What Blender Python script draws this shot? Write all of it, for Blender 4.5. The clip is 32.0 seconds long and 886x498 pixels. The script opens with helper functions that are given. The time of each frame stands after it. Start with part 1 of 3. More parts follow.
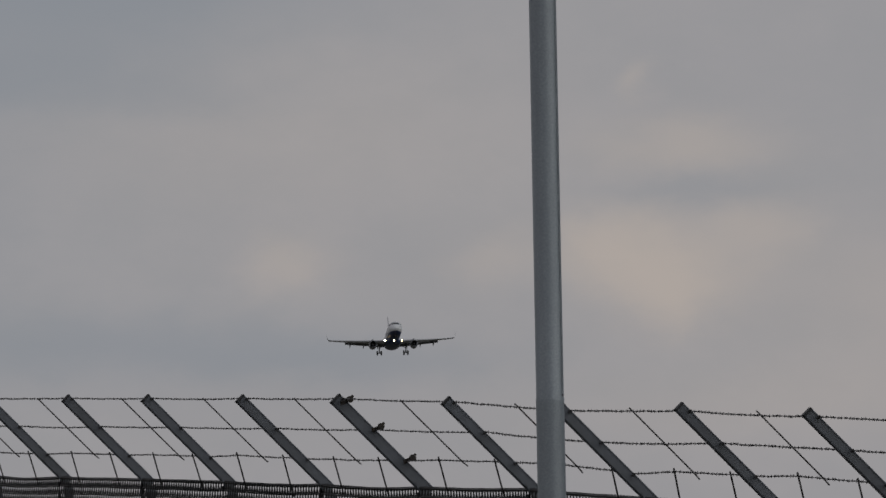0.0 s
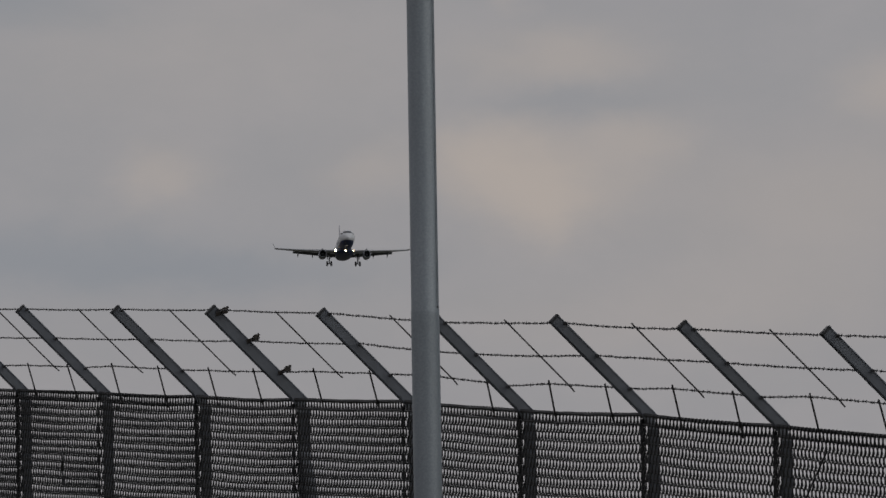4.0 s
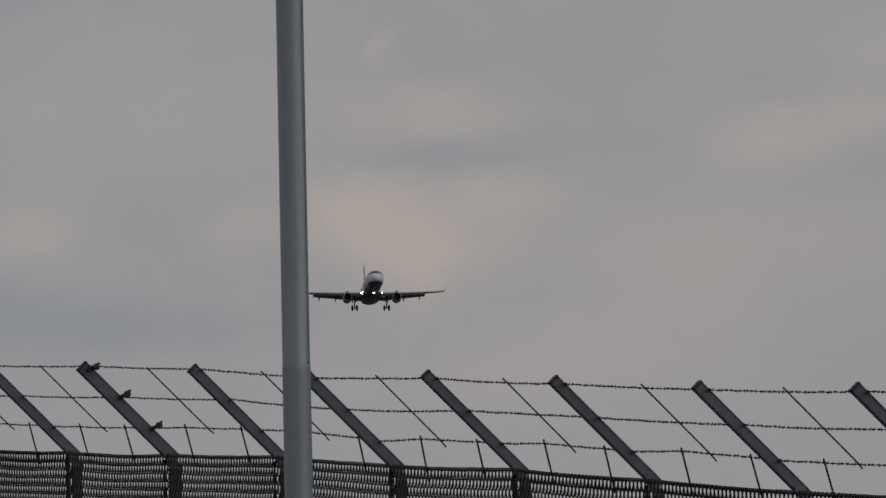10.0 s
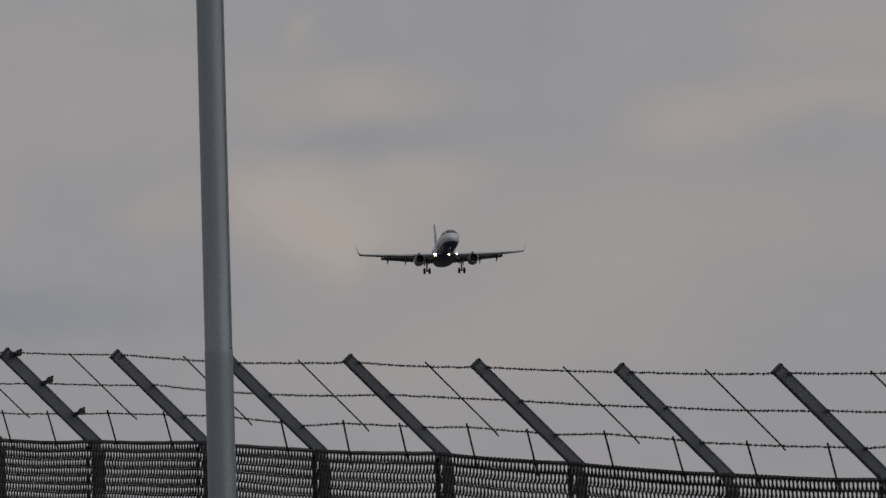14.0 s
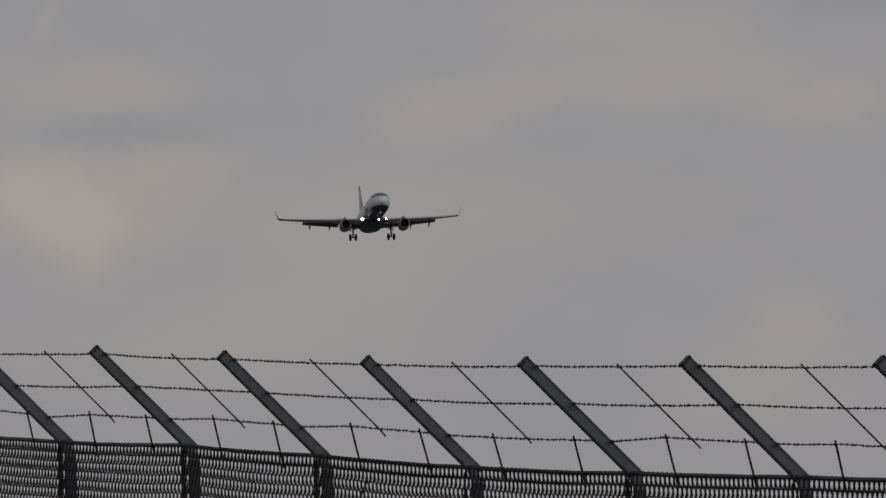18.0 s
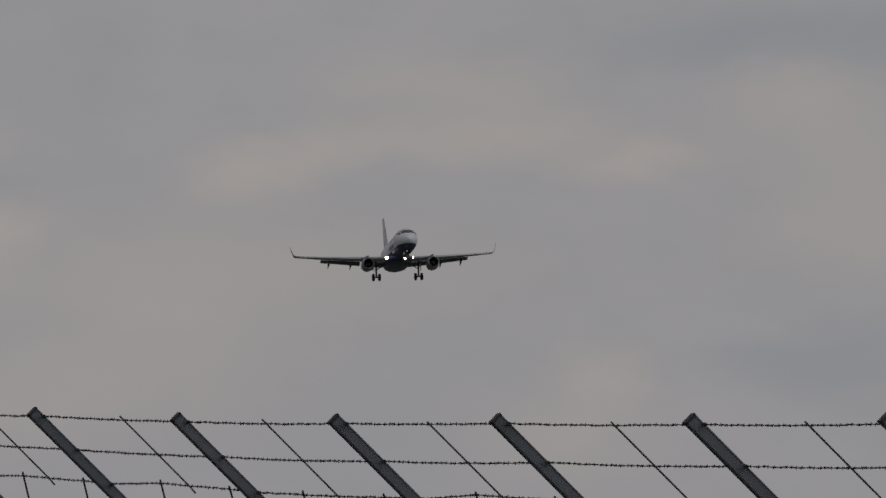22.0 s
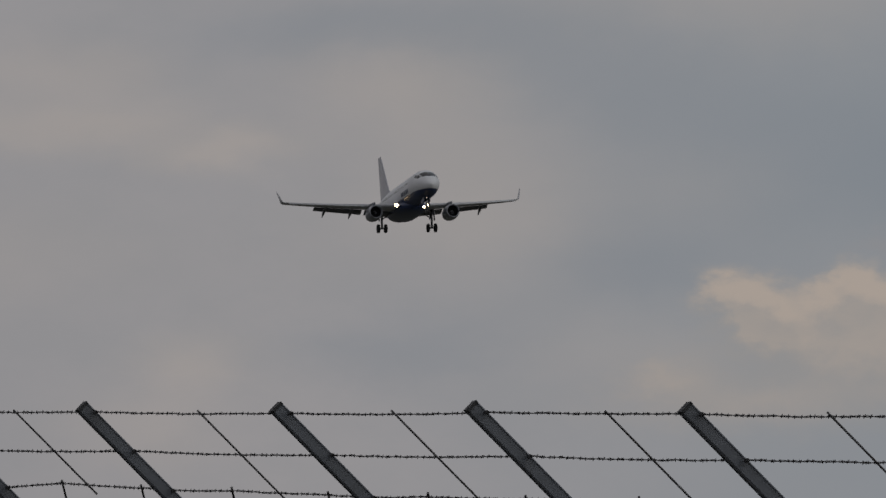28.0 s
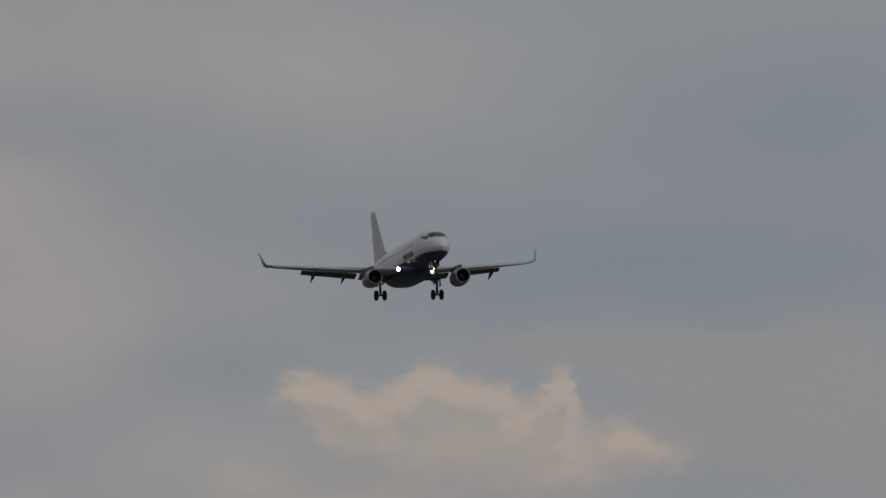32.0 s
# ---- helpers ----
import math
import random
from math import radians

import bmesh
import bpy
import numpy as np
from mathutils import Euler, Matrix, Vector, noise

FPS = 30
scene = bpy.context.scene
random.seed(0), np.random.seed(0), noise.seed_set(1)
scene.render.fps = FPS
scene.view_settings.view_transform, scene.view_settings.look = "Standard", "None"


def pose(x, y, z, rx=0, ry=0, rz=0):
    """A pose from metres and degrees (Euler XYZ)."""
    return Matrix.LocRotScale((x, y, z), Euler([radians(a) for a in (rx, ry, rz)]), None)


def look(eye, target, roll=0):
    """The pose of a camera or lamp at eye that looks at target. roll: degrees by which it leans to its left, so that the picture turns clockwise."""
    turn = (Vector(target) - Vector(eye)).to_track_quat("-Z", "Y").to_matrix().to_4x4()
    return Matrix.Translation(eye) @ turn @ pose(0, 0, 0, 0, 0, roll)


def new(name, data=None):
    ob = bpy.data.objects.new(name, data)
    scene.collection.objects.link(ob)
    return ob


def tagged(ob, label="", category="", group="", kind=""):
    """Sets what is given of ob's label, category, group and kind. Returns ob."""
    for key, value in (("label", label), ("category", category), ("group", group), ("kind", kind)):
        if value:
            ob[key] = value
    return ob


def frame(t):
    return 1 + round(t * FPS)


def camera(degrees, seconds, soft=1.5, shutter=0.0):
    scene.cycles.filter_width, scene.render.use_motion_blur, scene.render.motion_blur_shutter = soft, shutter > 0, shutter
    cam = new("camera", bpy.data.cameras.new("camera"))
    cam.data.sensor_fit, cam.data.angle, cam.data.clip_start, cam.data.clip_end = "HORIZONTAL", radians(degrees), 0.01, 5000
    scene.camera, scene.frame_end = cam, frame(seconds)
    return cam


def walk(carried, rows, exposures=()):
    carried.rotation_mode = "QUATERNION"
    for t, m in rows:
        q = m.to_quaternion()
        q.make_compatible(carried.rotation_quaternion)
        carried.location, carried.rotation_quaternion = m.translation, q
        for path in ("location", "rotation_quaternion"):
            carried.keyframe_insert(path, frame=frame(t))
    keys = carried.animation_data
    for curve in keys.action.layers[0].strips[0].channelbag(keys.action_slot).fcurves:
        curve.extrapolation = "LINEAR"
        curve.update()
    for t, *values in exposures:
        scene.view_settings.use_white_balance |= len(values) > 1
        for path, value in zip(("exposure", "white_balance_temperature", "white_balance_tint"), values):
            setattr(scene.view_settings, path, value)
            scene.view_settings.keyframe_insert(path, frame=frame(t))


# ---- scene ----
# Path: (seconds, turn to the right, tilt up, roll), degrees; the eye stands still.
EYE = Vector((0.0, 0.0, 1.6))
CAMERA_ROWS = (
    (0, -2.3951, 2.3214, -1.083), (0.2, -2.3838, 2.2438, -1.060), (0.5, -2.3815, 2.2722, -1.026), (0.7, -2.4236, 2.2872, -1.090),
    (1, -2.4671, 2.2956, -1.186), (1.2, -2.4973, 2.3041, -1.265), (1.5, -2.5009, 2.2765, -1.384), (1.7, -2.4876, 2.2628, -1.308),
    (2, -2.3021, 2.1766, -1.194), (2.2, -2.2452, 2.0850, -1.181), (2.5, -2.1570, 2.0056, -1.161), (4.5, -1.9529, 1.9937, -0.885),
    (4.7, -2.1254, 1.9932, -0.960), (5, -2.0684, 1.9937, -1.073), (5.2, -2.0221, 2.1389, -1.083), (5.5, -2.0398, 2.3112, -1.099),
    (5.7, -2.0200, 2.2302, -1.125), (6, -1.8703, 2.1559, -1.163), (6.2, -1.8473, 2.1583, -1.201), (6.5, -1.8298, 2.1403, -1.258),
    (6.7, -1.9469, 2.1420, -1.338), (7, -2.0791, 2.1595, -1.459), (7.2, -2.0597, 2.1760, -1.438), (7.5, -2.0731, 2.1893, -1.406),
    (7.7, -2.0350, 2.2005, -1.392), (8, -1.8691, 2.2064, -1.370), (8.2, -1.8035, 2.2276, -1.391), (8.5, -1.7358, 2.2217, -1.422),
    (8.7, -1.7058, 2.2172, -1.391), (9, -1.6712, 2.1517, -1.344), (9.2, -1.6736, 2.1277, -1.332), (9.5, -1.6476, 2.0883, -1.315),
    (9.7, -1.6175, 2.1039, -1.236), (10, -1.4805, 2.1861, -1.118), (10.2, -1.3440, 2.2397, -1.128), (10.5, -1.2776, 2.2555, -1.142),
    (10.7, -1.3105, 2.2713, -1.144), (11, -1.3991, 2.2448, -1.148), (11.2, -1.5084, 2.2405, -1.233), (11.5, -1.4331, 2.1981, -1.361),
    (11.7, -1.2243, 2.1761, -1.347), (12, -1.1773, 2.1678, -1.326), (12.2, -1.1507, 2.1826, -1.345), (12.5, -1.1335, 2.1916, -1.374),
    (12.7, -1.2220, 2.2502, -1.416), (13, -1.2094, 2.2966, -1.480), (13.2, -1.1624, 2.3210, -1.477), (13.5, -1.2082, 2.1211, -1.472),
    (15.5, -0.9113, 2.1564, -1.530), (15.7, -0.8197, 2.1742, -1.532), (16, -0.6718, 2.2063, -1.534), (16.2, -0.5713, 2.2316, -1.494),
    (16.5, -0.4654, 2.2390, -1.434), (16.7, -0.5961, 2.2605, -1.388), (17, -0.6474, 2.2833, -1.320), (17.2, -0.5960, 2.2774, -1.356),
    (17.5, -0.4639, 2.2571, -1.410), (17.7, -0.3178, 2.2054, -1.367), (18, -0.2840, 2.0711, -1.303), (18.2, -0.2963, 2.1241, -1.231),
    (18.5, -0.3483, 2.3970, -1.122), (18.7, -0.3878, 2.4409, -1.205), (19, -0.2802, 2.2748, -1.329), (19.2, -0.1365, 2.2150, -1.301),
    (19.5, -0.3216, 2.1397, -1.259), (19.7, -0.3545, 2.1659, -1.242), (20, -0.1588, 2.1251, -1.216), (20.2, -0.0792, 2.2004, -1.218),
    (20.5, 0.0328, 2.3005, -1.221), (20.7, 0.0719, 2.3122, -1.189), (21, 0.1249, 2.3065, -1.140), (21.2, 0.1427, 2.1801, -1.188),
    (21.5, 0.2416, 2.0773, -1.260), (21.7, 0.3238, 2.1260, -1.246), (22, 0.4055, 2.2633, -1.225), (22.2, 0.4316, 2.2278, -1.198),
    (22.5, 0.4862, 2.2183, -1.158), (22.7, 0.5308, 2.2189, -1.132), (23, 0.5443, 2.2165, -1.094), (23.2, 0.5883, 2.2595, -1.087),
    (23.5, 0.6025, 2.2802, -1.077), (23.7, 0.6715, 2.3417, -1.087), (24, 0.7834, 2.3806, -1.101), (24.2, 0.8877, 2.4185, -1.123),
    (24.5, 0.9930, 2.4223, -1.157), (26.5, 1.2835, 2.4385, -1.344), (26.7, 1.3453, 2.4328, -1.328), (27, 1.4483, 2.3274, -1.305),
    (27.2, 1.5069, 2.2822, -1.299), (27.5, 1.5911, 2.2149, -1.289), (27.7, 1.6857, 2.1786, -1.230), (28, 1.8979, 2.1914, -1.142),
    (28.2, 1.9348, 2.3233, -1.144), (28.5, 2.0572, 2.3725, -1.147), (28.7, 2.1024, 2.4094, -1.177), (29, 2.2288, 2.4295, -1.222),
    (29.2, 2.3089, 2.3964, -1.217), (29.5, 2.3791, 2.2439, -1.209), (29.7, 2.4395, 2.2682, -1.263), (30, 2.5385, 2.2885, -1.345),
    (30.2, 2.6077, 2.3398, -1.367), (30.5, 2.7168, 2.4401, -1.400), (30.7, 2.8197, 2.4846, -1.340), (31, 3.1083, 2.5010, -1.180),
    (31.5, 3.3402, 2.5050, -1.200), (32, 3.4301, 2.5280, -1.280),
)


def way(az, el):
    a, e = radians(az), radians(el)
    return Vector((math.sin(a) * math.cos(e), math.cos(a) * math.cos(e), math.sin(e)))


cam = camera(3.2, 32.0, soft=1.5)
walk(cam, [(t, look(EYE, EYE + way(az, el) * 100, roll)) for t, az, el, roll in CAMERA_ROWS],
     exposures=((0.0, 0.0), (5.0, -0.03), (13.0, -0.08), (19.0, -0.13), (32.0, -0.15)))

# ---- sky and sun: an even grey evening overcast ----
SUN_AZ, SUN_EL = 118.0, 24.0
world = bpy.data.worlds.new("overcast_sky")
scene.world = world
world.use_nodes = True
wt = world.node_tree
wt.nodes.clear()


def link(tree, a, b):
    tree.links.new(a, b)


class V:
    """A value in the sky's node tree, with plain arithmetic."""

    def __init__(self, socket):
        self.s = socket

    def __add__(self, o):
        return op("ADD", self, o)

    def __sub__(self, o):
        return op("SUBTRACT", self, o)

    def __mul__(self, o):
        return op("MULTIPLY", self, o)

    def __truediv__(self, o):
        return op("DIVIDE", self, o)


def op(kind, *args):
    n = wt.nodes.new("ShaderNodeMath")
    n.operation = kind
    for i, a in enumerate(args):
        if isinstance(a, V):
            link(wt, a.s, n.inputs[i])
        else:
            n.inputs[i].default_value = a
    return V(n.outputs[0])


def ramp01(v, lo, hi):
    n = wt.nodes.new("ShaderNodeMapRange")
    n.interpolation_type = "SMOOTHSTEP"
    n.inputs[1].default_value, n.inputs[2].default_value = lo, hi
    link(wt, v.s, n.inputs[0])
    return V(n.outputs[0])


def sky_noise(vec, scale, detail, rough=0.5, shift=0.0):
    m = wt.nodes.new("ShaderNodeVectorMath")
    m.operation = "ADD"
    m.inputs[1].default_value = (shift, shift * 1.7, shift * 0.3)
    link(wt, vec, m.inputs[0])
    n = wt.nodes.new("ShaderNodeTexNoise")
    n.inputs["Scale"].default_value, n.inputs["Detail"].default_value = scale, detail
    n.inputs["Roughness"].default_value = rough
    link(wt, m.outputs[0], n.inputs["Vector"])
    return V(n.outputs[0])


def tint(a, b, f):
    n = wt.nodes.new("ShaderNodeMix")
    n.data_type = "RGBA"
    for sock, c in ((n.inputs[6], a), (n.inputs[7], b)):
        if isinstance(c, V):
            link(wt, c.s, sock)
        else:
            sock.default_value = (*c, 1)
    link(wt, f.s, n.inputs[0])
    return V(n.outputs[2])


def srgb(r, g, b):
    return tuple((c / 255 / 12.92) if c < 11 else ((c / 255 + 0.055) / 1.055) ** 2.4 for c in (r, g, b))


coord = wt.nodes.new("ShaderNodeTexCoord")
split = wt.nodes.new("ShaderNodeSeparateXYZ")
link(wt, coord.outputs["Generated"], split.inputs[0])
X, Y, Z = (V(split.outputs[i]) for i in range(3))
AZ = op("ARCTAN2", X, Y) * 57.29578
EL = op("ARCSINE", Z) * 57.29578
flat = wt.nodes.new("ShaderNodeCombineXYZ")
link(wt, AZ.s, flat.inputs[0])
link(wt, (EL * 1.6).s, flat.inputs[1])
FLAT = flat.outputs[0]
n1, n2 = sky_noise(FLAT, 1.1, 4), sky_noise(FLAT, 1.1, 4, shift=7.3)
fine1, fine2 = sky_noise(FLAT, 5.0, 5, 0.55, 3.1), sky_noise(FLAT, 5.0, 5, 0.55, 11.9)
AW = AZ + (n1 - 0.5) * 0.34 + (fine1 - 0.5) * 0.2
EW = EL + (n2 - 0.5) * 0.18 + (fine2 - 0.5) * 0.12
AC = AZ + (fine1 - 0.5) * 0.34 + (n1 - 0.5) * 0.1
EC = EL + (fine2 - 0.5) * 0.22


def bank_of(clouds, a=None, e=None):
    """The sum of soft banks of cloud: azimuth, elevation, half width, half height, weight."""
    a, e = a or AW, e or EW
    total = None
    for az, el, wa, we, k in clouds:
        p, q = (a - az) / wa, (e - el) / we
        g = op("EXPONENT", (p * p + q * q) * -1.0) * k
        total = g if total is None else total + g
    return total


WARM = [(-2.97, 2.27, 0.15, 0.1, 0.45), (-2.23, 2.29, 0.14, 0.09, 0.3), (-1.71, 2.92, 0.05, 0.06, 0.3), (-1.25, 2.38, 0.18, 0.09, 0.4), (-1.52, 2.69, 0.28, 0.09, 0.5), (-1.8, 2.33, 0.2, 0.11, 0.7),
        (-1.66, 2.22, 0.2, 0.12, 0.85), (-1.53, 2.13, 0.15, 0.1, 0.7), (-1.6, 2.3, 0.4, 0.17, 0.25), (-1.34, 2.21, 0.16, 0.12, 0.25), (-0.33, 2.55, 0.195, 0.104, 0.41), (-0.11, 2.63, 0.22, 0.091, 0.33),
        (0.2, 2.67, 0.244, 0.078, 0.29), (0.65, 2.66, 0.342, 0.091, 0.41), (1.14, 2.56, 0.244, 0.065, 0.49), (0.23, 2.88, 0.268, 0.104, 0.2), (0.62, 2.85, 0.293, 0.117, 0.25), (1.62, 2.77, 0.293, 0.156, 0.25),
        (1.86, 2.78, 0.268, 0.182, 0.2), (2.04, 2.47, 0.378, 0.26, 0.25), (1, 1.77, 0.195, 0.104, 0.37), (0.81, 1.56, 0.268, 0.13, 0.25), (3, 3.19, 0.75, 0.24, 0.35), (-0.65, 2.05, 0.5, 0.25, 0.22),
        (-0.1, 2.2, 0.9, 0.2, 0.2), (-2.9, 2.75, 0.9, 0.28, 0.15), (-1.1, 1.75, 0.8, 0.15, 0.2), (2.5, 1.78, 0.366, 0.13, 0.16), (1.92, 2.26, 0.42, 0.2, 0.2), (2.85, 2.4, 0.3, 0.15, 0.1)]
BLUE = [(-3.75, 3.28, 0.9, 0.22, 0.9), (-3.9, 2.95, 0.6, 0.15, 0.6), (-3.3, 2.88, 0.4, 0.08, 0.3), (-3.6, 1.98, 0.8, 0.13, 0.6), (-2.75, 1.93, 0.5, 0.08, 0.45), (-1.5, 2.52, 0.30, 0.05, 0.35),
        (1.6, 2.98, 0.55, 0.10, 0.5), (2.2, 2.98, 0.55, 0.18, 0.4), (4.30, 2.46, 0.9, 0.19, 1.0), (3.02, 2.64, 0.57, 0.27, 0.26), (2.55, 2.14, 0.37, 0.12, 0.45), (1.72, 1.83, 0.35, 0.10, 0.35),
        (2.46, 2.77, 0.41, 0.16, 0.25), (4.8, 2.95, 0.8, 0.25, 0.6), (2.96, 2.29, 0.61, 0.08, 0.1), (-4.3, 2.6, 0.6, 0.9, 0.3), (4.6, 1.7, 0.9, 0.1, 0.25)]
CUMULUS = [(2.91, 2.035, 0.10, 0.07, 0.95), (3.01, 1.98, 0.10, 0.09, 0.9), (3.10, 1.91, 0.11, 0.10, 0.7), (3.27, 1.99, 0.08, 0.06, 0.5), (3.37, 2.02, 0.085, 0.09, 0.9), (3.49, 2.00, 0.12, 0.08, 0.85),
           (3.60, 1.93, 0.10, 0.09, 0.6), (3.84, 2.00, 0.06, 0.10, 0.95), (3.80, 1.89, 0.11, 0.11, 0.6), (3.36, 1.84, 0.52, 0.16, 0.9), (3.86, 1.71, 0.35, 0.14, 0.8), (4.08, 1.83, 0.09, 0.07, 0.6),
           (4.21, 1.76, 0.14, 0.07, 0.4), (2.68, 1.71, 0.16, 0.08, 0.4), (3.04, 1.58, 0.71, 0.13, 0.7)]
VEIL = [(3.85, 2.16, 0.45, 0.07, 0.8), (4.73, 2.16, 0.17, 0.08, 0.9), (4.38, 2.10, 0.51, 0.09, 0.8), (4.35, 1.88, 0.42, 0.20, 0.9), (5.0, 1.80, 0.5, 0.28, 1.0), (5.5, 1.95, 0.4, 0.25, 0.8)]
fine3, fine4 = sky_noise(FLAT, 13.0, 4, 0.5, 5.3), sky_noise(FLAT, 13.0, 4, 0.5, 17.7)
AQ = AZ + (fine1 - 0.5) * 0.19 + (fine3 - 0.5) * 0.13
EQ = EL + (fine2 - 0.5) * 0.11 + (fine4 - 0.5) * 0.08
warm = op("SUBTRACT", 1.0, op("EXPONENT", bank_of(WARM) * -1.25))
blue = op("SUBTRACT", 1.0, op("EXPONENT", bank_of(BLUE) * -1.25))
veil = ramp01(bank_of(VEIL, AC, EC) + (n2 - 0.5) * 1.2 + (fine3 - 0.5) * 0.5, 0.15, 1.1)
heap = bank_of(CUMULUS, AQ, EQ)
above = bank_of(CUMULUS, AQ + 0.02, EQ + 0.085)
edge = ramp01(heap + (fine3 - 0.5) * 0.12, 0.05, 1.15) * ramp01(EL, 1.3, 1.75)
body = ramp01(op("MINIMUM", heap, 1.0) - op("MINIMUM", above, 1.1) * 0.72 + (fine1 - 0.5) * 0.55 + (fine4 - 0.5) * 0.25, -0.25, 0.8)
drift = ramp01(sky_noise(FLAT, 0.55, 5, 0.5, 21.0), 0.3, 0.7)
mottle = ramp01(sky_noise(FLAT, 2.6, 6, 0.6, 33.0), 0.25, 0.75)
col = tint(srgb(155, 152.4, 155), srgb(150, 148.4, 152), drift)
col = tint(col, srgb(143.5, 144, 148), mottle * 0.45)
col = tint(col, srgb(134, 142, 150), ramp01(AZ, 1.2, 3.8) * 0.6)
col = tint(col, srgb(122, 131, 142), blue * 0.85)
col = tint(col, srgb(181, 169, 160), warm * 0.85)
col = tint(col, srgb(148, 144, 146), veil * 0.8)
col = tint(col, srgb(157, 151, 147), edge * 0.75)
col = tint(col, srgb(178, 165, 155), edge * body * 0.88)
nishita = wt.nodes.new("ShaderNodeTexSky")
nishita.sky_type, nishita.sun_disc = "NISHITA", False
nishita.sun_elevation, nishita.sun_rotation = radians(SUN_EL), radians(SUN_AZ)
clear, cover = wt.nodes.new("ShaderNodeBackground"), wt.nodes.new("ShaderNodeBackground")
clear.inputs[1].default_value, cover.inputs[1].default_value = 0.1, 1.0
link(wt, nishita.outputs[0], clear.inputs[0])
link(wt, col.s, cover.inputs[0])
both, out = wt.nodes.new("ShaderNodeMixShader"), wt.nodes.new("ShaderNodeOutputWorld")
both.inputs[0].default_value = 0.97
link(wt, clear.outputs[0], both.inputs[1])
link(wt, cover.outputs[0], both.inputs[2])
link(wt, both.outputs[0], out.inputs[0])

sun_data = bpy.data.lights.new("sun", "SUN")
sun_data.energy, sun_data.angle, sun_data.color = 0.5, radians(70), (1.0, 0.95, 0.88)
sun = new("sun", sun_data)
sun.matrix_world = look(way(SUN_AZ, SUN_EL) * 50, (0, 0, 0))


# ---- materials ----
def material(name, colour, rough=0.6, metal=0.0, spread=0.15, scale=6.0, bump=0.02, stain=None, coat=0.0, stretch=1.0):
    """A plain surface with fine grain, broad stains and a little relief, at real size."""
    m = bpy.data.materials.new(name)
    m.use_nodes = True
    t = m.node_tree
    b = t.nodes["Principled BSDF"]
    b.inputs["Roughness"].default_value, b.inputs["Metallic"].default_value = rough, metal
    b.inputs["Coat Weight"].default_value = coat
    tc = t.nodes.new("ShaderNodeTexCoord")
    grain, broad = t.nodes.new("ShaderNodeTexNoise"), t.nodes.new("ShaderNodeTexNoise")
    grain.inputs["Scale"].default_value, grain.inputs["Detail"].default_value = scale * 9, 6
    broad.inputs["Scale"].default_value, broad.inputs["Detail"].default_value = scale, 5
    run = t.nodes.new("ShaderNodeMapping")                # stretch draws the stains out along the upright
    run.inputs["Scale"].default_value = (1, 1, 1 / stretch)
    t.links.new(tc.outputs["Object"], run.inputs["Vector"])
    t.links.new(tc.outputs["Object"], grain.inputs["Vector"])
    t.links.new(run.outputs[0], broad.inputs["Vector"])
    dark = tuple(c * (1 - spread) for c in colour)
    light = tuple(min(1, c * (1 + spread)) for c in colour)
    r1 = t.nodes.new("ShaderNodeMix")
    r1.data_type = "RGBA"
    r1.inputs[6].default_value, r1.inputs[7].default_value = (*dark, 1), (*light, 1)
    t.links.new(grain.outputs[0], r1.inputs[0])
    r2 = t.nodes.new("ShaderNodeMix")
    r2.data_type = "RGBA"
    ramp = t.nodes.new("ShaderNodeMapRange")
    ramp.inputs[1].default_value, ramp.inputs[2].default_value, ramp.inputs[4].default_value = 0.45, 0.75, 0.6
    t.links.new(broad.outputs[0], ramp.inputs[0])
    t.links.new(ramp.outputs[0], r2.inputs[0])
    t.links.new(r1.outputs[2], r2.inputs[6])
    r2.inputs[7].default_value = (*(stain or dark), 1)
    t.links.new(r2.outputs[2], b.inputs["Base Color"])
    if bump:
        bp = t.nodes.new("ShaderNodeBump")
        bp.inputs["Strength"].default_value, bp.inputs["Distance"].default_value = 0.35, bump
        t.links.new(grain.outputs[0], bp.inputs["Height"])
        t.links.new(bp.outputs[0], b.inputs["Normal"])
    return m


def glowing(name, colour, strength):
    m = bpy.data.materials.new(name)
    m.use_nodes = True
    b = m.node_tree.nodes["Principled BSDF"]
    b.inputs["Base Color"].default_value = (0.8, 0.8, 0.8, 1)
    b.inputs["Emission Color"].default_value, b.inputs["Emission Strength"].default_value = (*colour, 1), strength
    return m


def livery(name):
    """White upper hull, dark blue belly; the paint line climbs gently from the nose to the tail."""
    m = material(name, (0.76, 0.77, 0.79), 0.5, 0, 0.05, 0.6, 0, (0.68, 0.69, 0.71), 0.0)
    t = m.node_tree
    b = t.nodes["Principled BSDF"]
    base = b.inputs["Base Color"].links[0].from_socket
    tc, sx = t.nodes.new("ShaderNodeTexCoord"), t.nodes.new("ShaderNodeSeparateXYZ")
    t.links.new(tc.outputs["Object"], sx.inputs[0])
    slope = t.nodes.new("ShaderNodeMath")
    slope.operation, slope.inputs[1].default_value = "MULTIPLY_ADD", 0.012
    t.links.new(sx.outputs[0], slope.inputs[0])
    t.links.new(sx.outputs[2], slope.inputs[2])
    ramp = t.nodes.new("ShaderNodeMapRange")
    ramp.inputs[1].default_value, ramp.inputs[2].default_value = -0.76, -0.70
    t.links.new(slope.outputs[0], ramp.inputs[0])
    mix = t.nodes.new("ShaderNodeMix")
    mix.data_type = "RGBA"
    mix.inputs[6].default_value = (0.028, 0.05, 0.125, 1)
    t.links.new(ramp.outputs[0], mix.inputs[0])
    t.links.new(base, mix.inputs[7])
    t.links.new(mix.outputs[2], b.inputs["Base Color"])
    return m


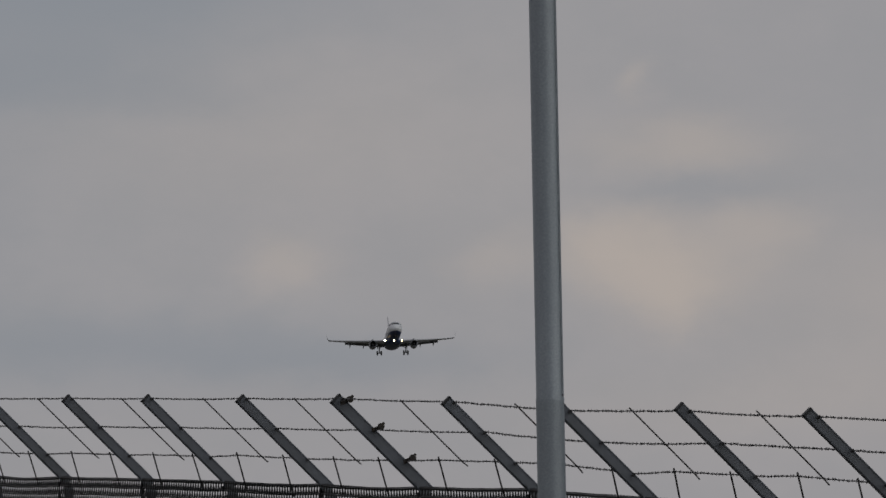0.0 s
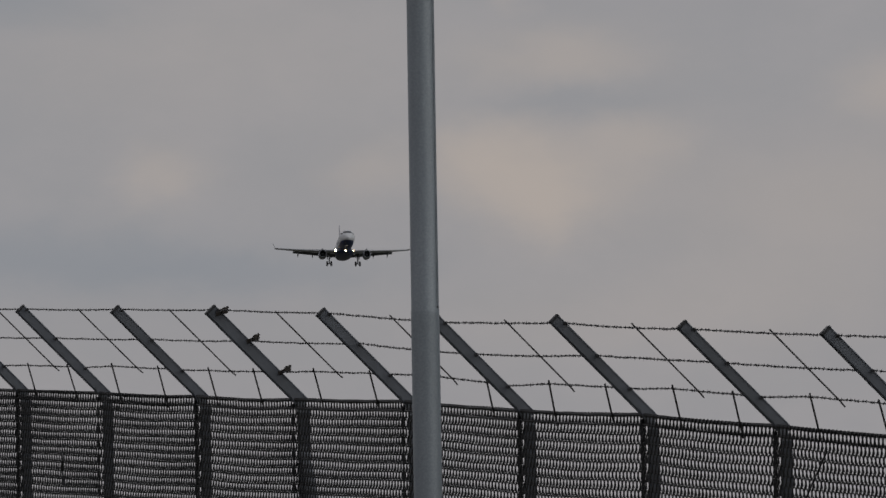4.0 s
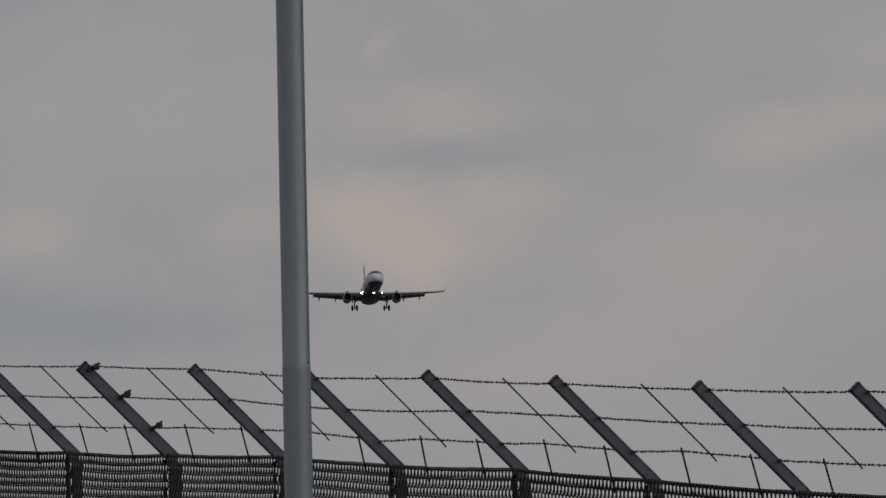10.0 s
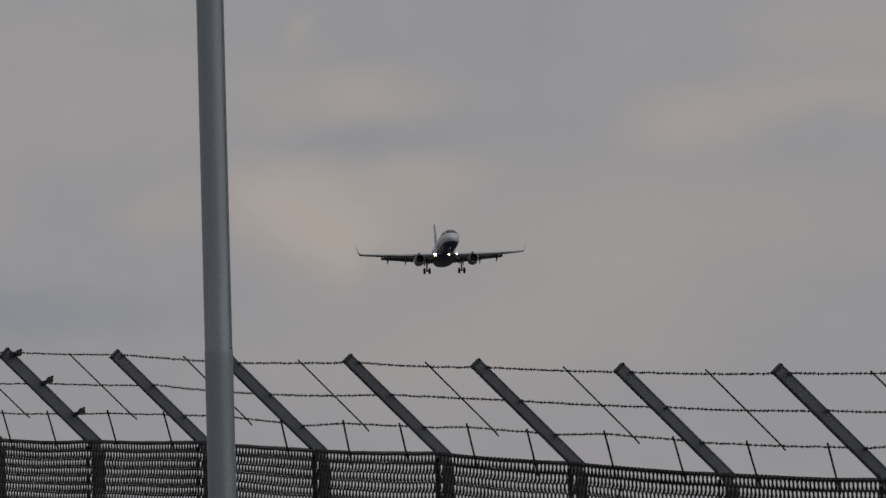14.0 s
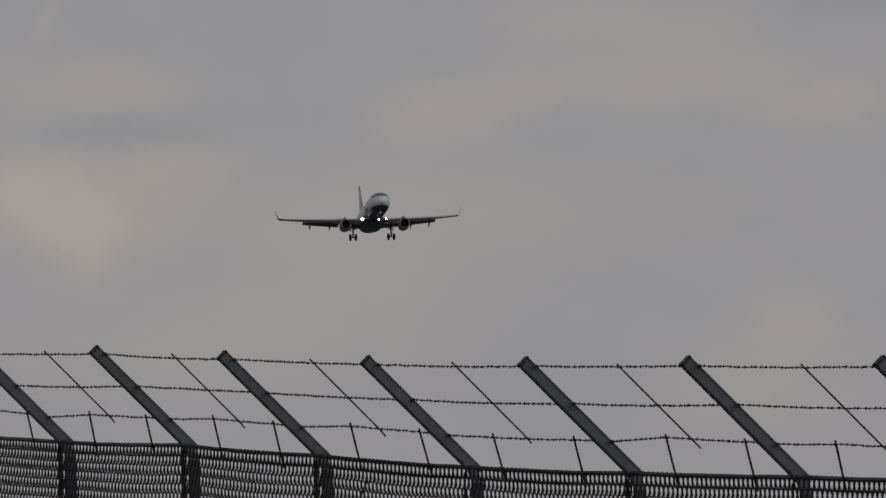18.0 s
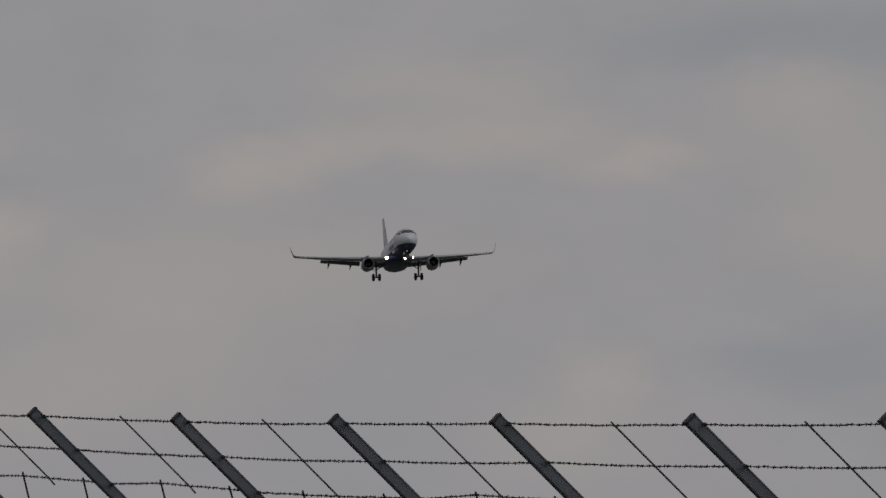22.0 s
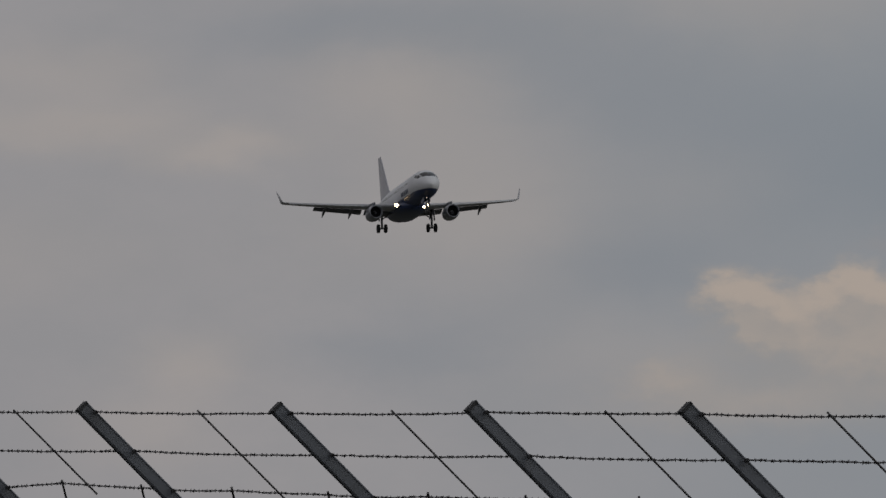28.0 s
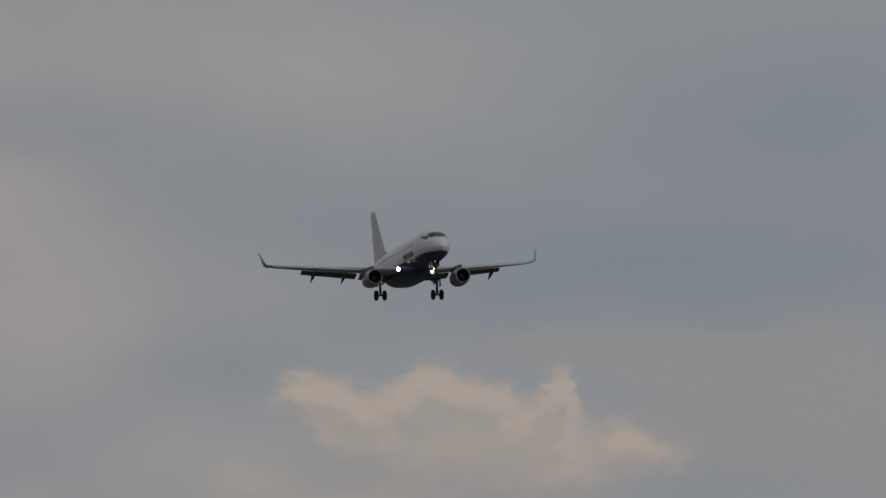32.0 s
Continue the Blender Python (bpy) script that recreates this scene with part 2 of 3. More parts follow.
GALV = material("galvanised_steel", (0.305, 0.34, 0.37), 0.45, 0.5, 0.26, 14, 0.002, (0.19, 0.215, 0.24), stretch=14)
# the uprights get a darker base colour than the arms
POSTM = material("darker_upright_steel", (0.055, 0.063, 0.078), 0.65, 0.1, 0.2, 4, 0.002, (0.045, 0.048, 0.052))
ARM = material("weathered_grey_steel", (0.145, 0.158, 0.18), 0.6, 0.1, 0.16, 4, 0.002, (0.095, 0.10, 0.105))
WIRE = material("dull_wire", (0.075, 0.075, 0.078), 0.55, 0.6, 0.25, 30, 0, (0.07, 0.05, 0.04))
MESHWIRE = material("dark_mesh_wire", (0.015, 0.0155, 0.0165), 0.6, 0.2, 0.2, 20, 0)
CAPM = material("black_end_cap", (0.03, 0.031, 0.034), 0.6, 0, 0.2, 20, 0)
CLAMP = material("rusted_clamp", (0.045, 0.04, 0.035), 0.7, 0.3, 0.3, 40, 0.002, (0.06, 0.04, 0.028))
GRASS = material("mown_grass", (0.070, 0.069, 0.053), 0.9, 0, 0.4, 0.8, 0.03, (0.10, 0.09, 0.07))
HULL = livery("hull_paint")
FINM = material("pale_fin_paint", (0.44, 0.44, 0.47), 0.4, 0, 0.05, 0.6, 0, (0.37, 0.37, 0.41), 0.1)
SKIN = material("grey_wing_skin", (0.50, 0.51, 0.53), 0.4, 0.1, 0.08, 0.8, 0, (0.42, 0.43, 0.45))
# bare slat metal, its tone raised for the sky light falling on it
SLATM = material("bare_skylit_slat", (0.58, 0.59, 0.61), 0.35, 0.3, 0.06, 1.0, 0, (0.5, 0.51, 0.53))
FLAPM = material("flap_grey", (0.11, 0.115, 0.125), 0.5, 0.1, 0.1, 1.0, 0, (0.10, 0.10, 0.11))
LIPM = material("bare_metal_lip", (0.33, 0.34, 0.37), 0.35, 0.9, 0.05, 2, 0)
NACM = material("nacelle_paint", (0.21, 0.22, 0.25), 0.3, 0, 0.06, 1.0, 0, (0.17, 0.18, 0.21), 0.3)
DARK = material("fan_shadow_grey", (0.03, 0.03, 0.033), 0.5, 0.3, 0.2, 3, 0)
RUBBER = material("tyre_rubber", (0.018, 0.018, 0.019), 0.8, 0, 0.2, 8, 0.003)
STRUT = material("gear_steel", (0.16, 0.16, 0.17), 0.45, 0.4, 0.15, 6, 0)
GLASS = material("cockpit_glazing", (0.012, 0.014, 0.018), 0.12, 0, 0.1, 2, 0)
LETTER = material("dark_lettering_paint", (0.026, 0.045, 0.11), 0.35, 0, 0.1, 2, 0)
LAMP = glowing("landing_lamp_glass", (1.0, 0.74, 0.42), 21)
LAMP_SMALL = glowing("taxi_lamp_glass", (1.0, 0.9, 0.75), 1.0)
FEATHER = material("dark_plumage", (0.022, 0.02, 0.022), 0.7, 0, 0.3, 30, 0.002, (0.035, 0.03, 0.035))


# ---- mesh helpers ----
def mesh_of(name, bm, mat, smooth=False):
    bmesh.ops.recalc_face_normals(bm, faces=bm.faces)
    me = bpy.data.meshes.new(name)
    bm.to_mesh(me)
    bm.free()
    me.materials.append(mat)
    if smooth:
        me.shade_smooth()
    return me


def part(name, bm, mat, parent, label="", smooth=False):
    ob = new(name, bm if isinstance(bm, bpy.types.Mesh) else mesh_of(name, bm, mat, smooth))
    ob.parent = parent
    return tagged(ob, label)


def raw(name, verts, faces, mat, parent, label=""):
    me = bpy.data.meshes.new(name)
    me.from_pydata(verts, [], faces)
    me.materials.append(mat)
    ob = new(name, me)
    ob.parent = parent
    return tagged(ob, label)


def base(name, m, label, category, group="", kind=""):
    ob = new(name)
    ob.empty_display_size = 0.2
    ob.matrix_basis = m
    return tagged(ob, label, category, group, kind)


def loft(bm, rings, caps=True):
    """Skin over rings of points with equal counts."""
    vs = [[bm.verts.new(p) for p in r] for r in rings]
    for a, b in zip(vs, vs[1:]):
        for i in range(len(a)):
            j = (i + 1) % len(a)
            bm.faces.new((a[i], a[j], b[j], b[i]))
    if caps:
        bm.faces.new(vs[0])
        bm.faces.new(vs[-1][::-1])
    return vs


def frame_of(d):
    d = Vector(d).normalized()
    u = d.cross(Vector((0, 0, 1)) if abs(d.z) < 0.95 else Vector((1, 0, 0))).normalized()
    return u, d.cross(u)


def tube(bm, pts, r, sides=6, r2=None):
    pts = [Vector(p) for p in pts]
    rings = []
    for i, p in enumerate(pts):
        d = pts[min(i + 1, len(pts) - 1)] - pts[max(i - 1, 0)]
        u, v = frame_of(d)
        k = r if r2 is None else r + (r2 - r) * i / (len(pts) - 1)
        rings.append([p + (u * math.cos(a) + v * math.sin(a)) * k for a in (2 * math.pi * j / sides for j in range(sides))])
    loft(bm, rings)


def beam(bm, a, b, side, w, h, bevel=0.004):
    """A bar from a to b: width w along side, depth h across it, edges bevelled."""
    a, b, side = Vector(a), Vector(b), Vector(side).normalized()
    up = (b - a).normalized().cross(side).normalized()
    prof = []
    for sx, sy in ((-1, -1), (1, -1), (1, 1), (-1, 1)):
        cx, cy = sx * (w / 2 - bevel), sy * (h / 2 - bevel)
        first, second = ((sx * bevel, 0), (0, sy * bevel)) if sx * sy < 0 else ((0, sy * bevel), (sx * bevel, 0))
        prof += [(cx + first[0], cy + first[1]), (cx + second[0], cy + second[1])]
    loft(bm, [[p + side * x + up * y for x, y in prof] for p in (a, b)])


def lathe(bm, prof, axis_at, along, sides=24, caps=False):
    """Turn (distance along, radius) pairs round a line."""
    along = Vector(along).normalized()
    u, v = frame_of(along)
    rings = [[Vector(axis_at) + along * d + (u * math.cos(a) + v * math.sin(a)) * r
              for a in (2 * math.pi * j / sides for j in range(sides))] for d, r in prof]
    loft(bm, rings, caps)


def fresh():
    return bmesh.new()


# ---- ground ----
def ground_height(x, y):
    """Level by the camera, then rising gently along the fence."""
    k = min(max((y - 36) / 64, 0), 1)
    return 2.0 * (k * k * (3 - 2 * k)) * 0.9 + 0.03 * math.sin(x * 0.31) * math.sin(y * 0.23) * min(1, max(0, (y - 5) / 20))


def build_ground():
    ticks = [-4600, -2500, -1200, -600, -300, -160, -90] + list(range(-60, 64, 4)) + [90, 160, 300, 600, 1200, 2500, 4600]
    ys = [-4600, -2000, -800, -300, -120, -60] + list(range(-40, 124, 4)) + [160, 240, 400, 800, 1600, 3000, 4600]
    verts = [(x, y, ground_height(x, y)) for y in ys for x in ticks]
    n = len(ticks)
    faces = [(j * n + i, j * n + i + 1, (j + 1) * n + i + 1, (j + 1) * n + i) for j in range(len(ys) - 1) for i in range(n - 1)]
    ob = raw("ground", verts, faces, GRASS, None, "wide field of short mown green grass")
    tagged(ob, "", "ground", "", "structure")
    ob.data.shade_smooth()


# ---- the fence: posts with leaning arms, chain link, three strands of barbed wire ----
FENCE_AT, FENCE_AZ = Vector((-3.542, 72.5, 0)), -13.577
ALONG = way(FENCE_AZ, 0)                                  # away from the camera
ACROSS = Vector((-ALONG.y, ALONG.x, 0))                   # towards the side on which the arms lean
REACH, RISE = 0.401, 0.405                                # an arm's lean and height
POSTS = [(-4.80, 1.822), (-4.56, 1.82), (-4.31, 1.817), (-4.06, 1.813), (-3.771, 1.809), (-3.484, 1.804), (-3.142, 1.797), (-2.797, 1.79),
         (-2.398, 1.775), (-1.985, 1.740), (-1.55, 1.738), (-1.088, 1.709), (-0.57, 1.679), (0.0, 1.661), (0.585, 1.65), (1.286, 1.634),
         (1.991, 1.624), (2.764, 1.603), (3.68, 1.582), (4.66, 1.566), (5.75, 1.56)]
# where the spacer rods and the pairs of stay rods stand between one post and the next
SPACERS = (0.58, 0.58, 0.58, 0.61, 0.655, 0.58, 0.535, 0.56, 0.59, 0.565, 0.59, 0.60, 0.54, 0.57, 0.59, 0.583, 0.62, 0.563, 0.58, 0.58)
STAYS = ((0.27, 0.76), (0.28, 0.76), (0.27, 0.74), (0.30, 0.77), (0.30, 0.785), (0.28, 0.755), (0.275, 0.735), (0.315, 0.82), (0.335, 0.83), (0.35, 0.81),
         (0.342, 0.80), (0.353, 0.82), (0.292, 0.787), (0.35, 0.824), (0.312, 0.79), (0.292, 0.78), (0.322, 0.80), (0.302, 0.78), (0.302, 0.78), (0.302, 0.78))
# how far the stay rods push the lowest strand up
STAY_LIFT = ((0.006, 0.004),) * 5 + ((0.014, 0.007), (0.005, 0.006), (0.012, 0.006)) + ((0.018, 0.009),) * 4 + ((0.004, 0.005), (0.020, 0.009)) + ((0.010, 0.006),) * 6
WIRE_R = 0.0036                                           # of the mesh
STRAINED = 7                                              # the post that carries the wire strainers


def arm_tip(az, el):
    k = math.tan(radians(az - (0.007 if az > -1.6 else 0.0)))
    s = (k * FENCE_AT.y - FENCE_AT.x) / (ALONG.x - k * ALONG.y)
    p = FENCE_AT + ALONG * s
    p.z = EYE.z + p.xy.length * math.tan(radians(el))
    return p


def arm_scale(i):
    """The arms are not all cut to one length."""
    return 1.06 if i < 8 or i > 11 else (1.02, 1.0, 1.02, 1.035)[i - 8]


TIPS = [arm_tip(*p) for p in POSTS]
HEADS = [p - (ACROSS * REACH + Vector((0, 0, RISE))) * arm_scale(i) for i, p in enumerate(TIPS)]   # where the arm meets the upright
STRANDS = (0.045, 0.38, 0.72)                             # places of the wires down the arm


def place_down(i, k):
    """How far down its arm a wire is tied; a little lower on the nearer arms."""
    return k if i < 8 else k / arm_scale(i) + min(0.035, 0.012 * (i - 7)) + k * (0.045 if i > 14 else 0.02 if i > 12 else 0.0)


def strand_at(i, k):
    lean = (TIPS[i] - HEADS[i]).normalized()
    lift = 0.024 if i < 9 else max(0.018, 0.024 - 0.003 * (i - 8))
    return TIPS[i].lerp(HEADS[i], place_down(i, k)) - (ACROSS - lean * ACROSS.dot(lean)).normalized() * lift


def sagging(a, b, drop, n, seed):
    rng = random.Random(seed)
    return [a.lerp(b, i / n) - Vector((0, 0, drop * 4 * (i / n) * (1 - i / n) + (rng.uniform(-0.0014, 0.0014) if 0 < i < n else 0))) for i in range(n + 1)]


def build_post(fence, i):
    tip, head = TIPS[i], HEADS[i]
    foot = Vector((head.x, head.y, ground_height(head.x, head.y) - 0.25))
    w = 0.058 if i == STRAINED else 0.05 if i < 10 else 0.046
    bm = fresh()
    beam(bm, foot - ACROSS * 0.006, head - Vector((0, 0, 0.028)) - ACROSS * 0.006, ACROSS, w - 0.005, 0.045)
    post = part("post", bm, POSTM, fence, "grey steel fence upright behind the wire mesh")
    bm = fresh()
    lean = (tip - head).normalized()
    beam(bm, head - lean * 0.015, tip, ACROSS - lean * ACROSS.dot(lean), w * 0.97, 0.045)
    part("arm", bm, ARM, post, "flat grey steel arm leaning outwards")
    bm = fresh()                                          # the cap that closes the hollow arm
    beam(bm, tip - lean * 0.009, tip + lean * 0.001, ACROSS - lean * ACROSS.dot(lean), w * 1.01, 0.048, 0.003)
    part("end_cap", bm, CAPM, post, "black cap on the arm's end")
    bm = fresh()                                          # the mitred knee plate between upright and arm
    beam(bm, head - Vector((0, 0, 0.05)) - ALONG * 0.034, head + lean * 0.055 - ALONG * 0.034, ACROSS, w * 0.9, 0.006, 0.001)
    part("knee_plate", bm, ARM, post)
    for k in STRANDS:
        p = tip.lerp(head, place_down(i, k)) - ALONG * 0.03
        bm = fresh()
        edge = (ACROSS - lean * ACROSS.dot(lean)).normalized() * -1
        tube(bm, [p + edge * 0.014, p + edge * 0.014 - ALONG * 0.014], 0.0078, 8)
        tube(bm, [p + edge * 0.015 - ALONG * 0.010, p + edge * 0.021 + lean * 0.002 - ALONG * 0.010], 0.0036, 5)
        part("wire_tie", bm, CAPM, post, "dark bolt that holds a wire")
        if i == STRAINED:
            bm = fresh()
            q = p + edge * 0.016 - ALONG * 0.022 - Vector((0, 0, 0.018 if k < 0.1 else 0.0))
            beam(bm, q - ACROSS * -0.012, q - ACROSS * 0.030 + Vector((0, 0, 0.016)), (0, 0, 1), 0.019, 0.016, 0.004)
            lathe(bm, [(0, 0.010), (0.001, 0.016), (0.014, 0.016), (0.015, 0.010)], q - ACROSS * 0.030 + Vector((0, 0, 0.018)), -ALONG, 10, True)
            tube(bm, [q - ACROSS * 0.028 + Vector((0, 0, 0.016)), q - ACROSS * 0.046 + Vector((0, 0, 0.036))], 0.008, 8, 0.006)
            part("wire_strainer", bm, CLAMP, post, "small rusted ratchet wire strainer")


def barbed(a, b, drop, seed, barb=1.0, props=()):
    """One strand of barbed wire: a twisted pair with short barbs; props: (place, lift) of rods that hold it up."""
    rng = random.Random(seed)
    n = 26
    line = sagging(a, b, drop, n, seed)
    if props:
        places, lifts = [0.0] + [f for f, _ in props] + [1.0], [0.0] + [h for _, h in props] + [0.0]
        line = [p + Vector((0, 0, float(np.interp(i / n, places, lifts)))) for i, p in enumerate(line)]
    bm = fresh()
    d = (b - a).normalized()
    u, v = frame_of(d)
    for ph in (0, math.pi):
        pts = []
        for i in range(n * 2 + 1):
            p = line[i // 2] if i % 2 == 0 else (line[i // 2] + line[i // 2 + 1]) / 2
            pts.append(p + (u * math.cos(ph + i * 1.3) + v * math.sin(ph + i * 1.3)) * 0.002)
        tube(bm, pts, 0.0017, 3)
    length = (b - a).length
    count = int(length / 0.07)
    for k in range(count):
        f = (k + 0.5 + rng.uniform(-0.25, 0.25)) / count * n
        p = line[int(f)].lerp(line[min(n, int(f) + 1)], f % 1)
        turn = rng.uniform(0, math.pi)
        tube(bm, [p - d * 0.007, p + d * 0.007], 0.0044 * barb, 5)
        for s in (turn, turn + 1.4):
            w = u * math.cos(s) + v * math.sin(s)
            w = w * barb
            tube(bm, [p - w * 0.0085 + d * 0.005, p + w * 0.0085 - d * 0.005], 0.0018, 3)
    return bm


def chain_link(a, b, low, seed):
    """Woven wire between two posts: flattened spirals, rising in front and falling behind, each hooked into the next. Returns points and faces."""
    rng = random.Random(seed)
    cols = max(8, round((b - a).xy.length / 0.0325))
    pitch = 0.0385
    rows = int((a.z - low) / pitch)
    sag = rng.uniform(0.0, 0.012)
    d = (b - a).normalized()
    lean = Vector((-d.y, d.x, 0)).normalized()
    verts, faces = [], []
    deep, r, r_turn = 0.0042, WIRE_R, WIRE_R * 1.27

    def place(c, k, side):
        f = 1.026 * c / cols - 0.013                      # a little past each post
        dip = 4 * f * (1 - f)
        p = a + (b - a) * f + lean * (0.010 * dip * math.sin(k * 0.32 + seed) + side)
        p.z -= sag * dip * (1 - k / rows) + k * pitch - 0.0022 * math.sin(k * 0.82 + seed + c * 0.1) * dip
        return p

    def prism(p, q, spokes):
        at = len(verts)
        for m in (p, q):
            verts.extend((m.x + s.x, m.y + s.y, m.z + s.z) for s in spokes)
        faces.extend((at + i, at + j, at + 3 + j, at + 3 + i) for i, j in ((0, 1), (1, 2), (2, 0)))

    level = [lean * r, lean * -0.6 * r + d * r, lean * -0.6 * r - d * r]
    upright = [Vector((0, 0, r_turn)), Vector((0, 0, -0.6 * r_turn)) + d * r_turn, Vector((0, 0, -0.6 * r_turn)) - d * r_turn]
    for c in range(cols):
        hook = Vector((0, 0, 0.0042 if c % 2 else -0.0042))
        for k in range(rows):
            here, there = c + (k + c) % 2, c + (k + 1 + c) % 2
            side = deep if there > here else -deep
            if k < 26:
                prism(place(here, k, side) + hook, place(there, k + 1, side) + hook, level)
                prism(place(here, k, -side) + hook, place(here, k, side) + hook, upright)
            else:
                prism(place(here, k, 0), place(there, k + 1, 0), level)
    return verts, faces, sag


def build_fence():
    fence = base("fence", Matrix.Identity(4), "tall grey chain link boundary fence topped with barbed wire", "fence")
    for i in range(len(POSTS)):
        build_post(fence, i)
    up = Vector((0, 0, 1))
    for i in range(len(POSTS) - 1):
        rng = random.Random(i + 5)
        for j, k in enumerate(STRANDS):
            part("barbed_wire", barbed(strand_at(i, k), strand_at(i + 1, k), rng.uniform(0.001, 0.007), i * 7 + j, 0.62 if i < 8 else 0.76 if i < 14 else 0.68,
                                        tuple(zip(STAYS[i], STAY_LIFT[i])) if j == 2 else ()), WIRE, fence,
                 "taut strand of barbed wire")
        # woven mesh hung on the outer face of the uprights
        out = ACROSS * 0.037
        a, b = HEADS[i] + out + up * 0.012, HEADS[i + 1] + out + up * 0.012
        low = ground_height(a.x, a.y)
        verts, faces, sag = chain_link(a, b, low, i)
        raw("mesh_panel", verts, faces, MESHWIRE, fence, "dark woven chain link panel")
        bm = fresh()
        tube(bm, sagging(a, b, sag, 12, i), 0.0085, 5)
        part("top_cable", bm, MESHWIRE, fence)
        bm = fresh()
        tube(bm, sagging(a - up * 0.040, b - up * 0.040, sag, 12, i), 0.0048, 5)
        part("line_wire", bm, MESHWIRE, fence)
        for end, p in ((0.002, a), (0.998, b)):
            q = a.lerp(b, end)
            bm = fresh()
            tube(bm, [q - up * 0.02 + ACROSS * 0.006, Vector((q.x, q.y, low + 0.03)) + ACROSS * 0.006], 0.0034, 5)
            part("stretcher_bar", bm, MESHWIRE, fence)
        # a spacer rod across the three strands, and short rods from the mesh up to the lowest strand
        f = SPACERS[i] + (-0.02 if i < 8 else -0.042 if i < 14 else -0.036)
        lift = up * (-0.006 if i < 8 else 0.006 if i < 13 else 0.0)
        s0, s2 = strand_at(i, STRANDS[0]).lerp(strand_at(i + 1, STRANDS[0]), f), strand_at(i, STRANDS[2]).lerp(strand_at(i + 1, STRANDS[2]), f)
        bm = fresh()
        tube(bm, [s0 + (s0 - s2) * 0.025 + lift, s0 + lift, s2 + lift * 0.7, s2 + (s2 - s0) * 0.07], 0.0036, 6)
        part("spacer_rod", bm, WIRE, fence)
        for f, h in zip(STAYS[i], STAY_LIFT[i]):
            top = strand_at(i, STRANDS[2]).lerp(strand_at(i + 1, STRANDS[2]), f) + up * h
            low_p = HEADS[i].lerp(HEADS[i + 1], f - 0.048) + out * 0.85 - up * rng.uniform(0.03, 0.05)
            bm = fresh()
            tube(bm, [low_p, top + (top - low_p) * 0.05], 0.0042, 6)
            part("stay_rod", bm, WIRE, fence)
    # a slanting strut that holds the strained post, and a slack wire caught in the mesh further along
    a, b = HEADS[STRAINED], HEADS[STRAINED + 1]
    bm = fresh()
    d = (b - a).normalized()
    tube(bm, [a - up * 0.22 + d * 0.03, a + d * 1.95 - up * (a.z - ground_height(a.x, a.y) - 0.02)], 0.024, 10)
    part("brace", bm, ARM, fence, "slanting steel brace of the strained post")
    a, b = HEADS[4] + ACROSS * 0.05, HEADS[5] + ACROSS * 0.05
    bm = fresh()
    tube(bm, [a.lerp(b, 0.50) - up * 0.30, a.lerp(b, 0.56) - up * 0.29, a.lerp(b, 0.585) - up * 0.33, a.lerp(b, 0.575) - up * 0.38, a.lerp(b, 0.60) - up * 0.45], 0.006, 6)
    part("slack_wire", bm, MESHWIRE, fence, "loose end of wire hooked in the mesh")
    a, b = HEADS[11] + ACROSS * 0.05, HEADS[12] + ACROSS * 0.05
    bm = fresh()
    tube(bm, [a.lerp(b, 0.37) - up * 0.07, a.lerp(b, 0.27) - up * 0.2, a.lerp(b, 0.15) - up * 0.36, a.lerp(b, 0.06) - up * 0.62], 0.004, 5)
    part("slack_wire", bm, MESHWIRE, fence, "slack wire hanging in the mesh")
    return fence


# ---- the tall steel pole before the fence ----
def build_pole():
    az = -2.0185
    d = 60.0
    p = way(az, 0) * d
    g = ground_height(p.x, p.y)
    pole = base("pole", Matrix.Translation((p.x, p.y, g)), "tall plain galvanised steel pole standing in the grass", "pole")
    notch = EYE.z + d * math.tan(radians(1.768)) - g
    r = 0.0525
    bm = fresh()
    lathe(bm, [(0.02, r * 1.035), (1.2, r * 1.03), (notch - 0.012, r * 1.022), (notch - 0.004, r * 1.026), (notch + 0.004, r * 1.026),
               (notch + 0.012, r * 1.0), (notch + 1.4, r * 0.985), (7.6, r * 0.95)], (0, 0, 0), (0, 0, 1), 40, True)
    part("shaft", bm, GALV, pole, smooth=True)
    bm = fresh()
    lathe(bm, [(0, 0.13), (0.015, 0.13), (0.018, 0.07), (0.05, 0.058)], (0, 0, 0), (0, 0, 1), 28, True)
    part("base_flange", bm, GALV, pole)
    bm = fresh()
    lathe(bm, [(7.6, r * 0.98), (7.63, r * 0.98), (7.65, r * 0.6), (7.655, 0.004)], (0, 0, 0), (0, 0, 1), 28, True)
    part("cap", bm, GALV, pole, smooth=True)
    side = Vector((0.90, -0.42, 0)).normalized()
    bm = fresh()
    beam(bm, side * (r * 1.0) + Vector((0, 0, notch + 0.03)), side * (r * 0.965) + Vector((0, 0, 7.5)), side.cross(Vector((0, 0, 1))), 0.008, 0.006, 0.002)
    part("seam", bm, GALV, pole, "raised weld seam down the steel")
    bm = fresh()
    bmesh.ops.create_icosphere(bm, subdivisions=1, radius=0.007, matrix=Matrix.Translation(side * r * 1.01 + Vector((0, 0, notch + 0.02))))
    part("weld_bead", bm, LIPM, pole)
    return pole


